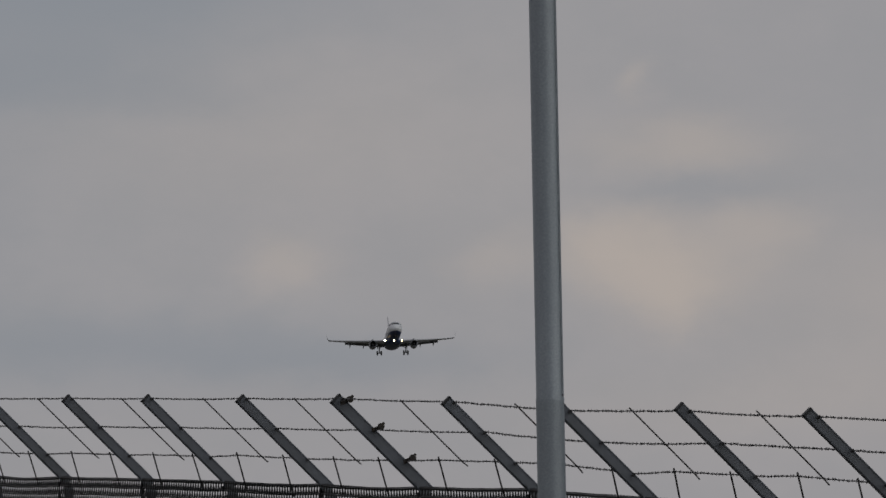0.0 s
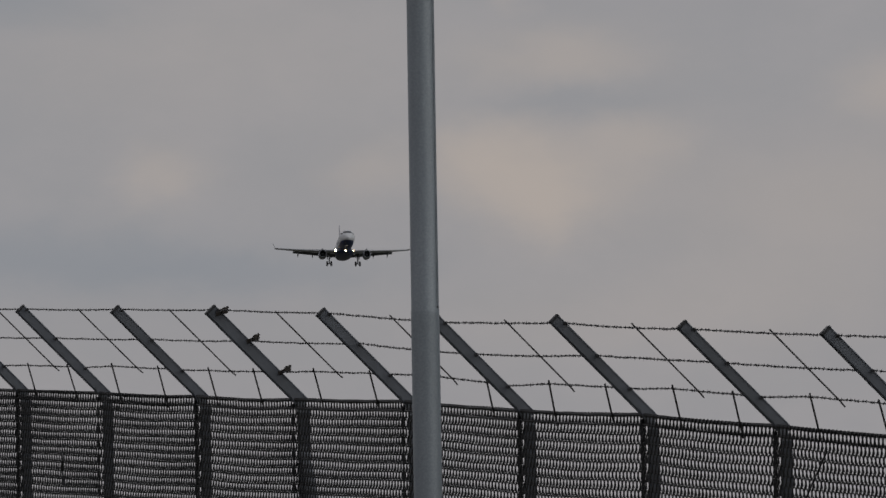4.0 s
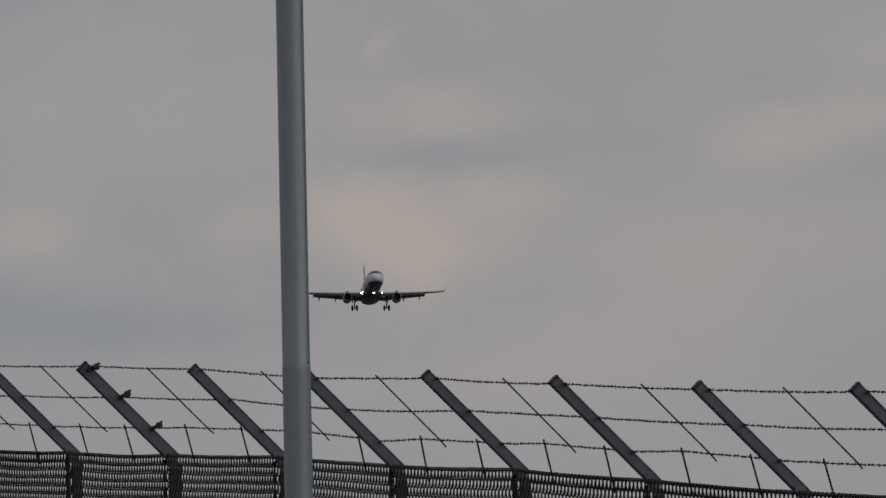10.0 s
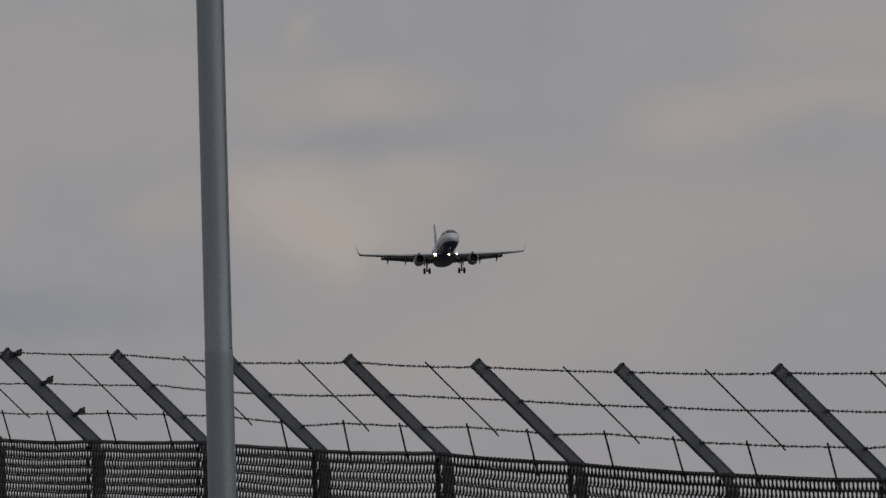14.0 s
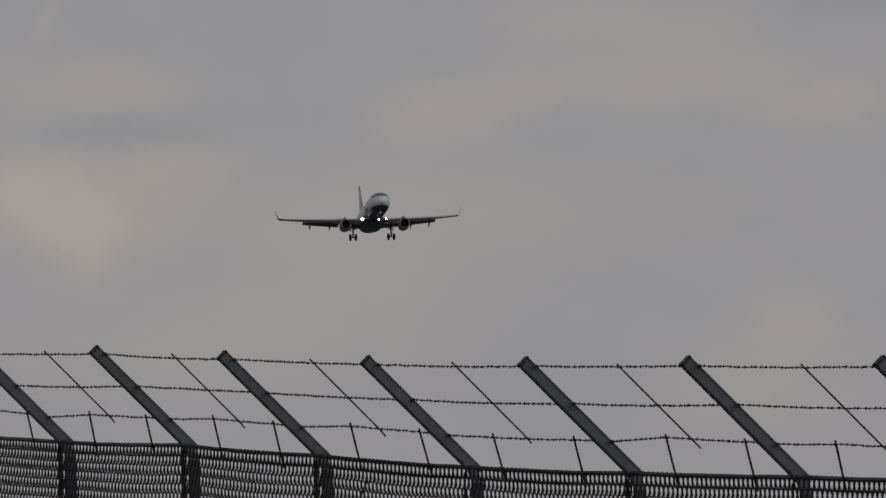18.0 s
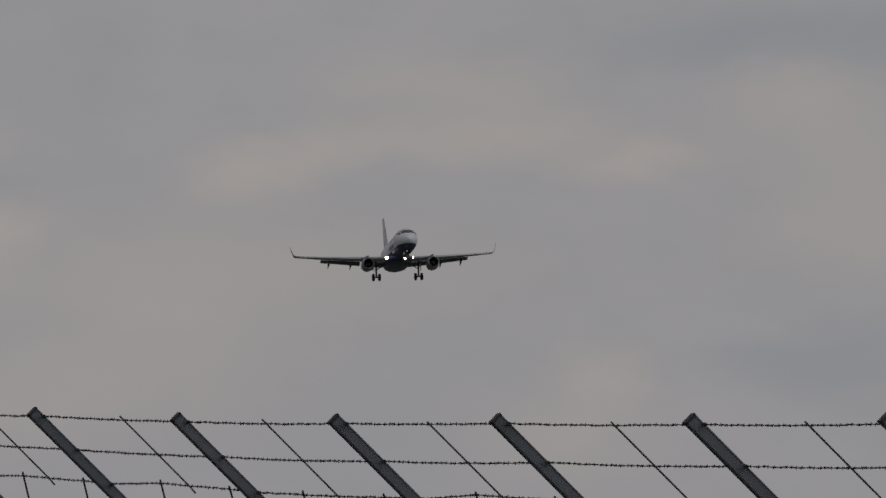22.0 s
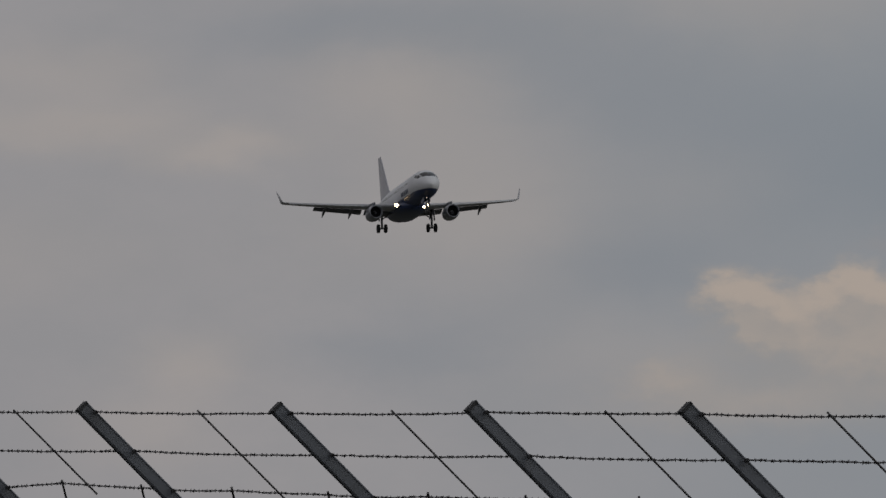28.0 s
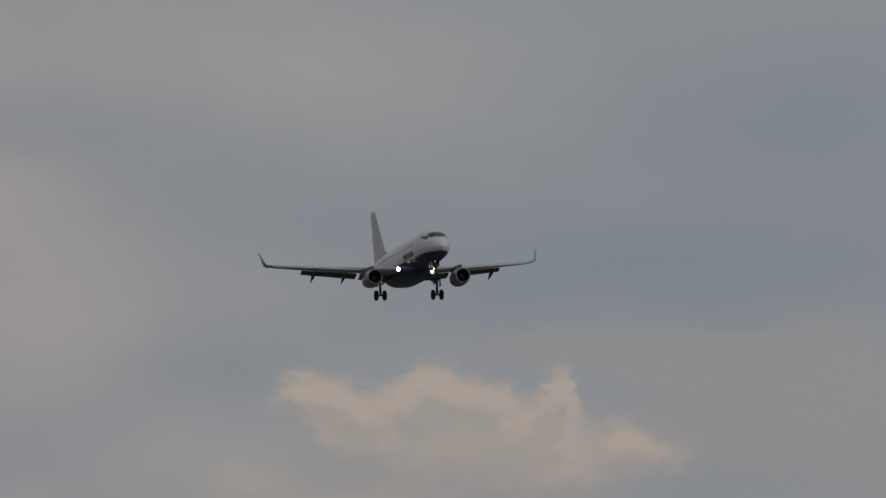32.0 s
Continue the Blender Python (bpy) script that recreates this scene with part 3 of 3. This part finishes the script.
# ---- the aircraft: nose along +x, left wing along +y; stations are metres behind the nose ----
HULL_RINGS = ((0.0, -0.42, 0.03, 0.03), (0.12, -0.41, 0.26, 0.24), (0.4, -0.38, 0.58, 0.52), (0.9, -0.32, 0.91, 0.83), (1.6, -0.22, 1.20, 1.14),
              (2.4, -0.11, 1.42, 1.40), (3.4, -0.03, 1.55, 1.60), (4.6, 0.0, 1.61, 1.70), (6.0, 0.0, 1.62, 1.71), (22.0, 0.0, 1.62, 1.71),
              (24.5, 0.10, 1.42, 1.56), (27.0, 0.30, 1.20, 1.30), (29.4, 0.55, 0.86, 0.95), (31.6, 0.78, 0.48, 0.55), (33.2, 0.95, 0.20, 0.24), (33.5, 0.97, 0.06, 0.08))


def hull_ring(s):
    for a, b in zip(HULL_RINGS, HULL_RINGS[1:]):
        if a[0] <= s <= b[0]:
            f = (s - a[0]) / (b[0] - a[0])
            return tuple(a[i] + (b[i] - a[i]) * f for i in (1, 2, 3))
    return HULL_RINGS[-1][1:]


def hull_point(s, ang, lift=0.0):
    """ang: degrees from the top, positive towards the left wing."""
    zc, w, h = hull_ring(s)
    a = radians(ang)
    return Vector((15 - s, (w + lift) * math.sin(a), zc + (h + lift) * math.cos(a)))


def hull_patch(s0, s1, a0, a1, lift=0.012, ns=3, na=3, skew=0.0):
    bm = fresh()
    g = [[bm.verts.new(hull_point(s0 + (s1 - s0) * i / ns + skew * j / na, a0 + (a1 - a0) * j / na, lift)) for j in range(na + 1)] for i in range(ns + 1)]
    for i in range(ns):
        for j in range(na):
            bm.faces.new((g[i][j], g[i + 1][j], g[i + 1][j + 1], g[i][j + 1]))
    return bm


FOIL = ((0, 0), (0.03, 0.19), (0.10, 0.31), (0.3, 0.41), (0.6, 0.29), (1.0, 0.03), (1.0, -0.03), (0.6, -0.26), (0.3, -0.40), (0.10, -0.34), (0.03, -0.21))


def foil_ring(s_le, chord, thick, y, z, up=(0, 0, 1)):
    """A wing section: leading edge station, chord, thickness, at y, z."""
    u = Vector(up)
    return [Vector((15 - s_le - c * chord, y, z)) + u * (t * thick) for c, t in FOIL]


def wing_le(y):
    return 12.5 + (y - 1.2) * 0.522


def wing_te(y):
    return 18.1 + max(0.0, y - 4.8) * 0.315 + min(y, 4.8) * 0.02


def wing_z(y):
    return -1.32 + (y - 1.2) * 0.080 + 0.0023 * (y - 1.2) ** 2


def thickness(y):
    return 0.92 - 0.055 * y


def build_aircraft():
    plane = base("airliner", Matrix.Identity(4), "white twin-engine jet airliner with dark blue belly, wheels down, landing", "airliner")
    # hull
    bm = fresh()
    rings = []
    fine = []
    for a, b in zip(HULL_RINGS, HULL_RINGS[1:]):
        n = max(1, int((b[0] - a[0]) / 1.5))
        fine += [a[0] + (b[0] - a[0]) * i / n for i in range(n)]
    for s in fine + [33.5]:
        rings.append([hull_point(s, 360 * j / 40) for j in range(40)])
    loft(bm, rings)
    hull = part("fuselage", bm, HULL, plane, "white upper hull over a dark blue belly", True)
    for sgn in (-1, 1):
        part("cockpit_window", hull_patch(0.98, 2.10, sgn * 0.6, sgn * 42, ns=4, na=5, skew=0.42), GLASS, hull, "dark windscreen pane", True)
        part("cockpit_window", hull_patch(1.66, 2.65, sgn * 46, sgn * 64, ns=4, skew=0.3), GLASS, hull, "dark side windscreen pane", True)
        part("cockpit_window", hull_patch(2.85, 3.35, sgn * 50, sgn * 63, ns=3, skew=0.15), GLASS, hull, "dark cockpit side pane", True)
        for k in range(23):
            s = 6.3 + k * 0.79
            part("cabin_window", hull_patch(s, s + 0.26, sgn * 70, sgn * 80, ns=1, na=2), GLASS, hull)
        part("cabin_door", hull_patch(4.6, 5.4, sgn * 58, sgn * 112, 0.01, 2, 5), HULL, hull, "white passenger door", True)
        x = 6.4
        for k, wdt in enumerate((0.62, 0.60, 0.24, 0.60, 0.24, 0.60, 0.64)):
            part("lettering", hull_patch(x, x + wdt, sgn * 95, sgn * 112, 0.011, 1, 3), LETTER, hull)
            x += wdt + 0.16
    bm = fresh()                                          # wing-to-body fairing
    loft(bm, [[Vector((15 - s, w * math.sin(a), -1.56 + h * math.cos(a))) for a in (2 * math.pi * j / 28 for j in range(28))]
              for s, w, h in ((9.8, 0.5, 0.28), (11.0, 1.35, 0.62), (12.6, 1.72, 0.90), (15.5, 1.8, 1.02), (18.5, 1.75, 0.98), (20.8, 1.4, 0.72), (22.8, 0.5, 0.3))])
    part("belly_fairing", bm, LETTER, plane, "dark blue belly fairing", True)
    for s in (8.6, 20.9):
        bm = fresh()
        beam(bm, (15 - s, 0, -1.68), (15 - s - 0.12, 0, -2.05), (1, 0, 0), 0.30, 0.05, 0.015)
        part("antenna", bm, DARK, hull, "dark blade antenna under the belly")
    # fin and tailplane
    bm = fresh()
    loft(bm, [[Vector((15 - s0 - c * (s1 - s0), t * th, z)) for c, t in FOIL]
              for s0, s1, z, th in ((22.4, 32.2, 1.2, 0.35), (25.3, 32.2, 1.75, 0.5), (26.9, 32.3, 2.4, 0.42), (31.0, 33.0, 6.65, 0.18), (31.3, 33.0, 6.88, 0.08))])
    part("fin", bm, FINM, plane, "upright pale tail fin", True)
    for sgn in (-1, 1):
        bm = fresh()
        loft(bm, [foil_ring(28.8, 3.4, 0.36, sgn * 0.5, 0.75), foil_ring(32.0, 1.7, 0.18, sgn * 5.3, 1.25), foil_ring(32.3, 1.35, 0.08, sgn * 5.44, 1.26)])
        part("tailplane", bm, SKIN, plane, "", True)
    for sgn in (-1, 1):
        # wing
        bm = fresh()
        rings = [foil_ring(wing_le(y), wing_te(y) - wing_le(y), thickness(y) * 0.95, sgn * y, wing_z(y)) for y in (0.6, 1.6, 3.2, 4.8, 7.0, 9.5, 12.0, 13.75)]
        loft(bm, rings)
        wing = part("wing", bm, SKIN, plane, "swept grey wing", True)
        bm = fresh()
        le, te, z = wing_le(13.75), wing_te(13.75), wing_z(13.75)
        c = te - le
        loft(bm, [foil_ring(le, c, 0.15, sgn * 13.73, z), foil_ring(le + 0.22, c * 0.82, 0.12, sgn * 13.98, z + 0.10, (-sgn * 0.4, 0, 0.9)),
                  foil_ring(le + 0.55, c * 0.6, 0.09, sgn * 14.12, z + 0.42, (0, -sgn * 0.9, 0.3)), foil_ring(le + 1.6, c * 0.3, 0.05, sgn * 14.42, z + 1.5, (0, -sgn, 0.1))])
        part("winglet", bm, SKIN, wing, "upswept winglet", True)
        for y0, y1, drop in ((1.7, 4.6, 0.36), (4.95, 10.3, 0.34)):
            bm = fresh()
            rr = []
            for y in (y0, y1):
                te = wing_te(y) - 0.25
                ch = 1.45 if y < 5 else 1.45 - (y - 5) * 0.1
                z = wing_z(y) - 0.10
                d = drop * (1.0 if y < 5 else 1 - (y - 5) * 0.05)
                sect = []
                for cc, tt in FOIL:
                    sect.append(Vector((15 - te - cc * ch * 0.86, sgn * y, z - cc * d * 1.2 + tt * 0.24)))
                rr.append(sect)
            loft(bm, rr)
            part("flap", bm, FLAPM, wing, "lowered dark flap")
        bm = fresh()
        loft(bm, [[Vector((15 - wing_le(y) + 0.28 - cc * 0.5, sgn * y, wing_z(y) - 0.16 + 0.12 * cc + tt * 0.16)) for cc, tt in FOIL] for y in (5.2, 13.4)])
        part("slat", bm, SLATM, wing, "drooped leading edge slat", True)
        for y in (3.2, 6.3, 9.25):
            bm = fresh()
            te = wing_te(y)
            loft(bm, [[Vector((15 - s, sgn * y + w * math.sin(a), z + h * math.cos(a))) for a in (2 * math.pi * j / 10 for j in range(10))]
                      for s, z, w, h in ((te - 2.2, wing_z(y) - 0.30, 0.06, 0.06), (te - 1.2, wing_z(y) - 0.44, 0.15, 0.22),
                                         (te - 0.1, wing_z(y) - 0.66, 0.14, 0.26), (te + 0.9, wing_z(y) - 1.06, 0.03, 0.05))])
            part("flap_fairing", bm, FLAPM, wing, "", True)
        wide = 0.21 if sgn < 0 else 0.15                  # the stronger glare of one lamp is built as a larger glass
        at, aim = (15 - 12.75, sgn * 1.80, -1.27), (1, sgn * 0.10, -0.11)
        bm = fresh()
        lathe(bm, [(0.0, wide), (0.03, wide * 0.97), (0.06, wide * 0.7), (0.07, 0.02)], at, aim, 16, True)
        part("landing_lamp", bm, LAMP, wing, "lit landing lamp in the wing root", True)
        # added tube, longer than any real recess, keeps lamp light off the hull
        bm = fresh()
        lathe(bm, [(-0.30, 0.01), (-0.28, wide * 1.1), (0.80, wide * 1.22), (0.80, wide * 1.16), (-0.01, wide * 1.03)], at, aim, 20)
        part("lamp_light_shield", bm, DARK, wing, "", True)
        # engine
        ey, ez = sgn * 4.54, -2.20
        bm = fresh()
        lathe(bm, [(0.04, 0.72), (-0.3, 0.81), (-1.0, 0.88), (-1.9, 0.89), (-2.9, 0.78), (-3.5, 0.65), (-3.5, 0.59), (-2.6, 0.64)], (15 - 11.1, ey, ez), (1, 0, 0.02), 36)
        engine = part("engine", bm, NACM, plane, "pale turbofan engine pod under the wing", True)
        bm = fresh()
        lathe(bm, [(-0.2, 0.80), (0.0, 0.765), (0.07, 0.72), (0.0, 0.665), (-0.35, 0.64)], (15 - 11.1, ey, ez), (1, 0, 0.02), 36)
        part("inlet_lip", bm, LIPM, engine, "bright bare metal inlet lip", True)
        bm = fresh()
        lathe(bm, [(-0.3, 0.645), (-1.0, 0.64), (-1.05, 0.02)], (15 - 11.1, ey, ez), (1, 0, 0.02), 36)
        part("fan", bm, DARK, engine, "dark fan deep in the inlet", True)
        bm = fresh()
        lathe(bm, [(-1.0, 0.24), (-0.8, 0.17), (-0.62, 0.03)], (15 - 11.1, ey, ez), (1, 0, 0.02), 16, True)
        part("spinner", bm, STRUT, engine, "", True)
        bm = fresh()
        lathe(bm, [(-2.6, 0.60), (-3.9, 0.50), (-4.3, 0.36), (-4.9, 0.08)], (15 - 11.1, ey, ez), (1, 0, 0.02), 24, True)
        part("exhaust_cone", bm, STRUT, engine, "", True)
        bm = fresh()
        beam(bm, (15 - 12.1, ey, ez + 0.95), (15 - 16.0, ey, ez + 1.1), (0, 1, 0), 0.34, 0.6, 0.08)
        part("pylon", bm, NACM, engine)
        # main gear
        gy = sgn * 2.95
        bm = fresh()
        tube(bm, [(15 - 16.2, gy, -1.3), (15 - 16.3, gy, -3.54)], 0.13, 12)
        tube(bm, [(15 - 16.3, gy - 0.42, -3.54), (15 - 16.3, gy + 0.42, -3.54)], 0.09, 10)
        tube(bm, [(15 - 16.15, gy, -2.5), (15 - 16.0, sgn * 1.75, -1.75)], 0.075, 8)
        gear = part("main_gear", bm, STRUT, plane, "lowered main landing gear leg", True)
        bm = fresh()
        beam(bm, (15 - 16.2, gy + sgn * 0.27, -1.45), (15 - 16.2, gy + sgn * 0.32, -2.7), (1, 0, 0), 0.75, 0.04, 0.012)
        part("gear_door", bm, SKIN, gear, "grey gear leg door")
        for off in (-0.43, 0.43):
            bm = fresh()
            lathe(bm, [(-0.17, 0.20), (-0.18, 0.36), (-0.15, 0.47), (-0.07, 0.52), (0.07, 0.52), (0.15, 0.47), (0.18, 0.36), (0.17, 0.20)],
                  (15 - 16.3, gy + off, -3.54), (0, 1, 0), 26, True)
            part("wheel", bm, RUBBER, gear, "black tyred wheel", True)
    # nose gear
    bm = fresh()
    tube(bm, [(15 - 3.7, 0, -1.45), (15 - 3.55, 0, -3.3)], 0.085, 10)
    tube(bm, [(15 - 3.55, -0.26, -3.3), (15 - 3.55, 0.26, -3.3)], 0.06, 8)
    tube(bm, [(15 - 3.62, 0, -2.3), (15 - 4.6, 0, -1.55)], 0.055, 8)
    gear = part("nose_gear", bm, STRUT, plane, "lowered nose landing gear leg", True)
    for sgn in (-1, 1):
        bm = fresh()
        lathe(bm, [(-0.09, 0.1), (-0.10, 0.22), (-0.07, 0.30), (0.07, 0.30), (0.10, 0.22), (0.09, 0.1)], (15 - 3.55, sgn * 0.24, -3.3), (0, 1, 0), 20, True)
        part("wheel", bm, RUBBER, gear, "small black nose wheel", True)
        bm = fresh()
        beam(bm, (15 - 3.0, sgn * 0.36, -1.85), (15 - 4.8, sgn * 0.36, -1.9), (0, 0, 1), 0.6, 0.035, 0.01)
        part("gear_door", bm, LETTER, gear, "dark blue nose gear door")
    bm = fresh()
    lathe(bm, [(0.0, 0.125), (0.03, 0.12), (0.06, 0.08), (0.07, 0.02)], (15 - 3.6, -0.29, -2.68), (1, 0, -0.14), 16, True)
    part("landing_lamp", bm, LAMP, gear, "lit landing lamp on the nose gear", True)
    # lamp back and bracket, with an added tube that blocks stray light
    bm = fresh()
    lathe(bm, [(-0.1, 0.01), (-0.08, 0.135), (0.0, 0.15), (0.22, 0.18), (0.22, 0.17), (0.0, 0.135)], (15 - 3.6, -0.29, -2.68), (1, 0, -0.14), 20)
    tube(bm, [(15 - 3.68, -0.29, -2.68), (15 - 3.68, 0, -2.62)], 0.04, 8)
    part("lamp_light_shield", bm, STRUT, gear, "", True)
    bm = fresh()
    lathe(bm, [(0.0, 0.045), (0.03, 0.04), (0.05, 0.015)], (15 - 3.2, 0.0, -1.66), (1, 0, -0.05), 10, True)
    part("taxi_lamp", bm, LAMP_SMALL, gear, "small lit taxi lamp", True)
    return plane


# ---- birds on the wing ----
def build_bird(size, reach=1.0):
    bird = base("bird", Matrix.Identity(4), "small dark bird flying with beating wings", "bird", "birds over the fence")
    k = size
    bm = fresh()
    lathe(bm, [(0.52, 0.01), (0.47, 0.035), (0.43, 0.075), (0.36, 0.085), (0.27, 0.11), (0.08, 0.145), (-0.12, 0.12), (-0.28, 0.055), (-0.36, 0.02)], (0, 0, 0), (1, 0, 0), 12, True)
    bmesh.ops.scale(bm, vec=(k, k, k), verts=bm.verts)
    part("body", bm, FEATHER, bird, "", True)
    bm = fresh()
    lathe(bm, [(0.0, 0.022), (0.09, 0.003)], (0.50, 0, 0.0), (1, 0, -0.1), 6, True)
    bmesh.ops.scale(bm, vec=(k, k, k), verts=bm.verts)
    part("beak", bm, FEATHER, bird)
    bm = fresh()
    loft(bm, [[Vector(p) * k for p in r] for r in (((-0.28, 0.04, 0.012), (-0.28, -0.04, 0.012), (-0.28, -0.04, -0.012), (-0.28, 0.04, -0.012)),
                                                   ((-0.62, 0.10, 0.006), (-0.62, -0.10, 0.006), (-0.62, -0.10, -0.006), (-0.62, 0.10, -0.006)))])
    part("tail", bm, FEATHER, bird)
    wings = []
    for sgn in (-1, 1):
        bm = fresh()
        prof = ((0.16, -0.16, 0.0, 0.02), (0.20, -0.18, 0.25, 0.016), (0.15, -0.16, 0.48, 0.012), (0.02, -0.14, 0.72, 0.008), (-0.16, -0.22, 0.92, 0.003))
        loft(bm, [[Vector(p) * k for p in ((x0, sgn * y * reach, h), (x1, sgn * y * reach, h * 0.4), (x1, sgn * y * reach, -h * 0.4), (x0, sgn * y * reach, -h))] for x0, x1, y, h in prof])
        w = part("wing", bm, FEATHER, bird)
        w.location = (0.06 * k, sgn * 0.07 * k, 0.06 * k)
        wings.append((w, sgn))
    return bird, wings, k


build_ground()
FENCE = build_fence()
build_pole()
AIRLINER = build_aircraft()
BIRDS = [build_bird(0.20), build_bird(0.20), build_bird(0.21, 0.8)]

# (seconds, azimuth, elevation, distance, bank) of the aircraft's landing lamps
AIRCRAFT_ROWS = (
    (0, -2.5925, 1.9946, 3504, 0.4), (1, -2.5182, 1.9925, 3444, 0.8), (2, -2.4475, 1.9895, 3385, 1.4), (3.5, -2.3503, 1.9929, 3296, -0.6),
    (5, -2.2470, 2.0034, 3206, -1.9), (6, -2.1660, 2.0119, 3147, -1.7), (7, -2.0757, 2.0184, 3088, -1.5),
    (8, -1.9753, 2.0194, 3028, -1.0), (9, -1.8671, 2.0252, 2968, -0.5), (10, -1.7520, 2.0333, 2909, -0.5),
    (11, -1.6288, 2.0465, 2850, -0.6), (12, -1.4912, 2.0640, 2790, 0.1), (13, -1.3477, 2.0816, 2730, 0.5),
    (14.5, -1.1232, 2.1156, 2641, -0.1), (16, -0.8834, 2.1508, 2552, -0.8), (17, -0.7168, 2.1678, 2492, -0.8),
    (18, -0.5401, 2.1852, 2433, 0.3), (19, -0.3513, 2.1972, 2374, 2.2), (20, -0.1550, 2.2000, 2314, 3.1),
    (21, 0.0387, 2.2127, 2254, 1.9), (22, 0.2381, 2.2348, 2195, 0.3), (23, 0.4455, 2.2630, 2136, -0.1), (24, 0.6684, 2.2860, 2076, -0.15),
    (25.5, 1.0369, 2.3141, 1987, -0.2), (27, 1.4637, 2.3365, 1898, -0.1), (28, 1.7868, 2.3502, 1838, 0.15),
    (29, 2.1310, 2.3585, 1778, 0.65), (30, 2.4989, 2.3764, 1719, 0.2), (31, 2.8978, 2.4070, 1660, 1.35), (31.5, 3.0970, 2.4250, 1630, 0.8),
    (32, 3.3321, 2.4545, 1600, 0.15),
)
HEADING = 172.5
# (seconds, nose up, crab) in degrees
ATTITUDE = ((0, 6.5, -1.9), (9, 6.6, -1.6), (13, 6.7, -1.3), (16, 6.55, -0.6), (19, 6.1, -0.8), (20, 5.8, -1.0), (22, 5.35, -1.48), (23, 5.25, -1.15),
            (24, 5.25, -0.72), (26.5, 5.1, 0.3), (27, 5.05, 0.65), (28, 4.95, 1.27), (30, 4.6, 1.4), (32, 4.2, 1.44))
# when, azimuth, elevation, distance of a bird, its turn and climb in degrees a second, and when, with what lead how often and how far its wings beat
BIRD_WAYS = ((19.5, -0.355, 1.760, 260, -2.29, 0.035, 19.0, 20.6, 0.0417, 6.0, 36), (19.7, -0.171, 1.835, 240, -2.60, -0.014, 19.0, 20.6, 0.1364, 5.5, 36),
             (30.4, 2.57, 1.662, 125, 5.02, -0.17, 30.0, 31.0, 0.2286, 3.5, 26))


def motions():
    lamp_middle = Vector(((15 - 12.75 + 15 - 3.5) / 2, -1.82 / 2, (-1.12 - 2.75) / 2))
    rows = []
    for t, az, el, d, bank in AIRCRAFT_ROWS:
        up, crab = (float(np.interp(t, [r[0] for r in ATTITUDE], [r[k] for r in ATTITUDE])) for k in (1, 2))
        turn = pose(0, 0, 0, bank, -up, 90 - HEADING + crab)
        rows.append((t, Matrix.Translation(EYE + way(az, el) * d - turn @ lamp_middle) @ turn))
    walk(AIRLINER, rows)
    for (bird, wings, k), (t0, az, el, d, turn, climb, beat0, beat1, lead, often, swing) in zip(BIRDS, BIRD_WAYS):
        mid = EYE + way(az, el) * d
        right = way(az + 90, 0)
        speed = right * (d * radians(turn)) + Vector((0, 0, d * radians(climb)))
        head = math.degrees(math.atan2(speed.y, speed.x))
        times = [i * 1.0 for i in range(33)]
        walk(bird, [(t, Matrix.Translation(mid + speed * (t - t0) + Vector((0, 0, max(0, abs(t - t0) - 2) * 0.4))) @ pose(0, 0, 0, 4, 0, head)) for t in times])
        for w, sgn in wings:
            at = w.location.copy()
            beats = [(0.0, 8)]
            for n in range(int((beat1 - beat0) * 30) + 1):
                beats.append((beat0 + n / 30, 8 + swing * math.sin(2 * math.pi * often * (n / 30 - lead))))
            beats += [(32.0, 8)]
            walk(w, [(t, Matrix.Translation(at) @ pose(0, 0, 0, sgn * a, 0, 0)) for t, a in beats])


motions()
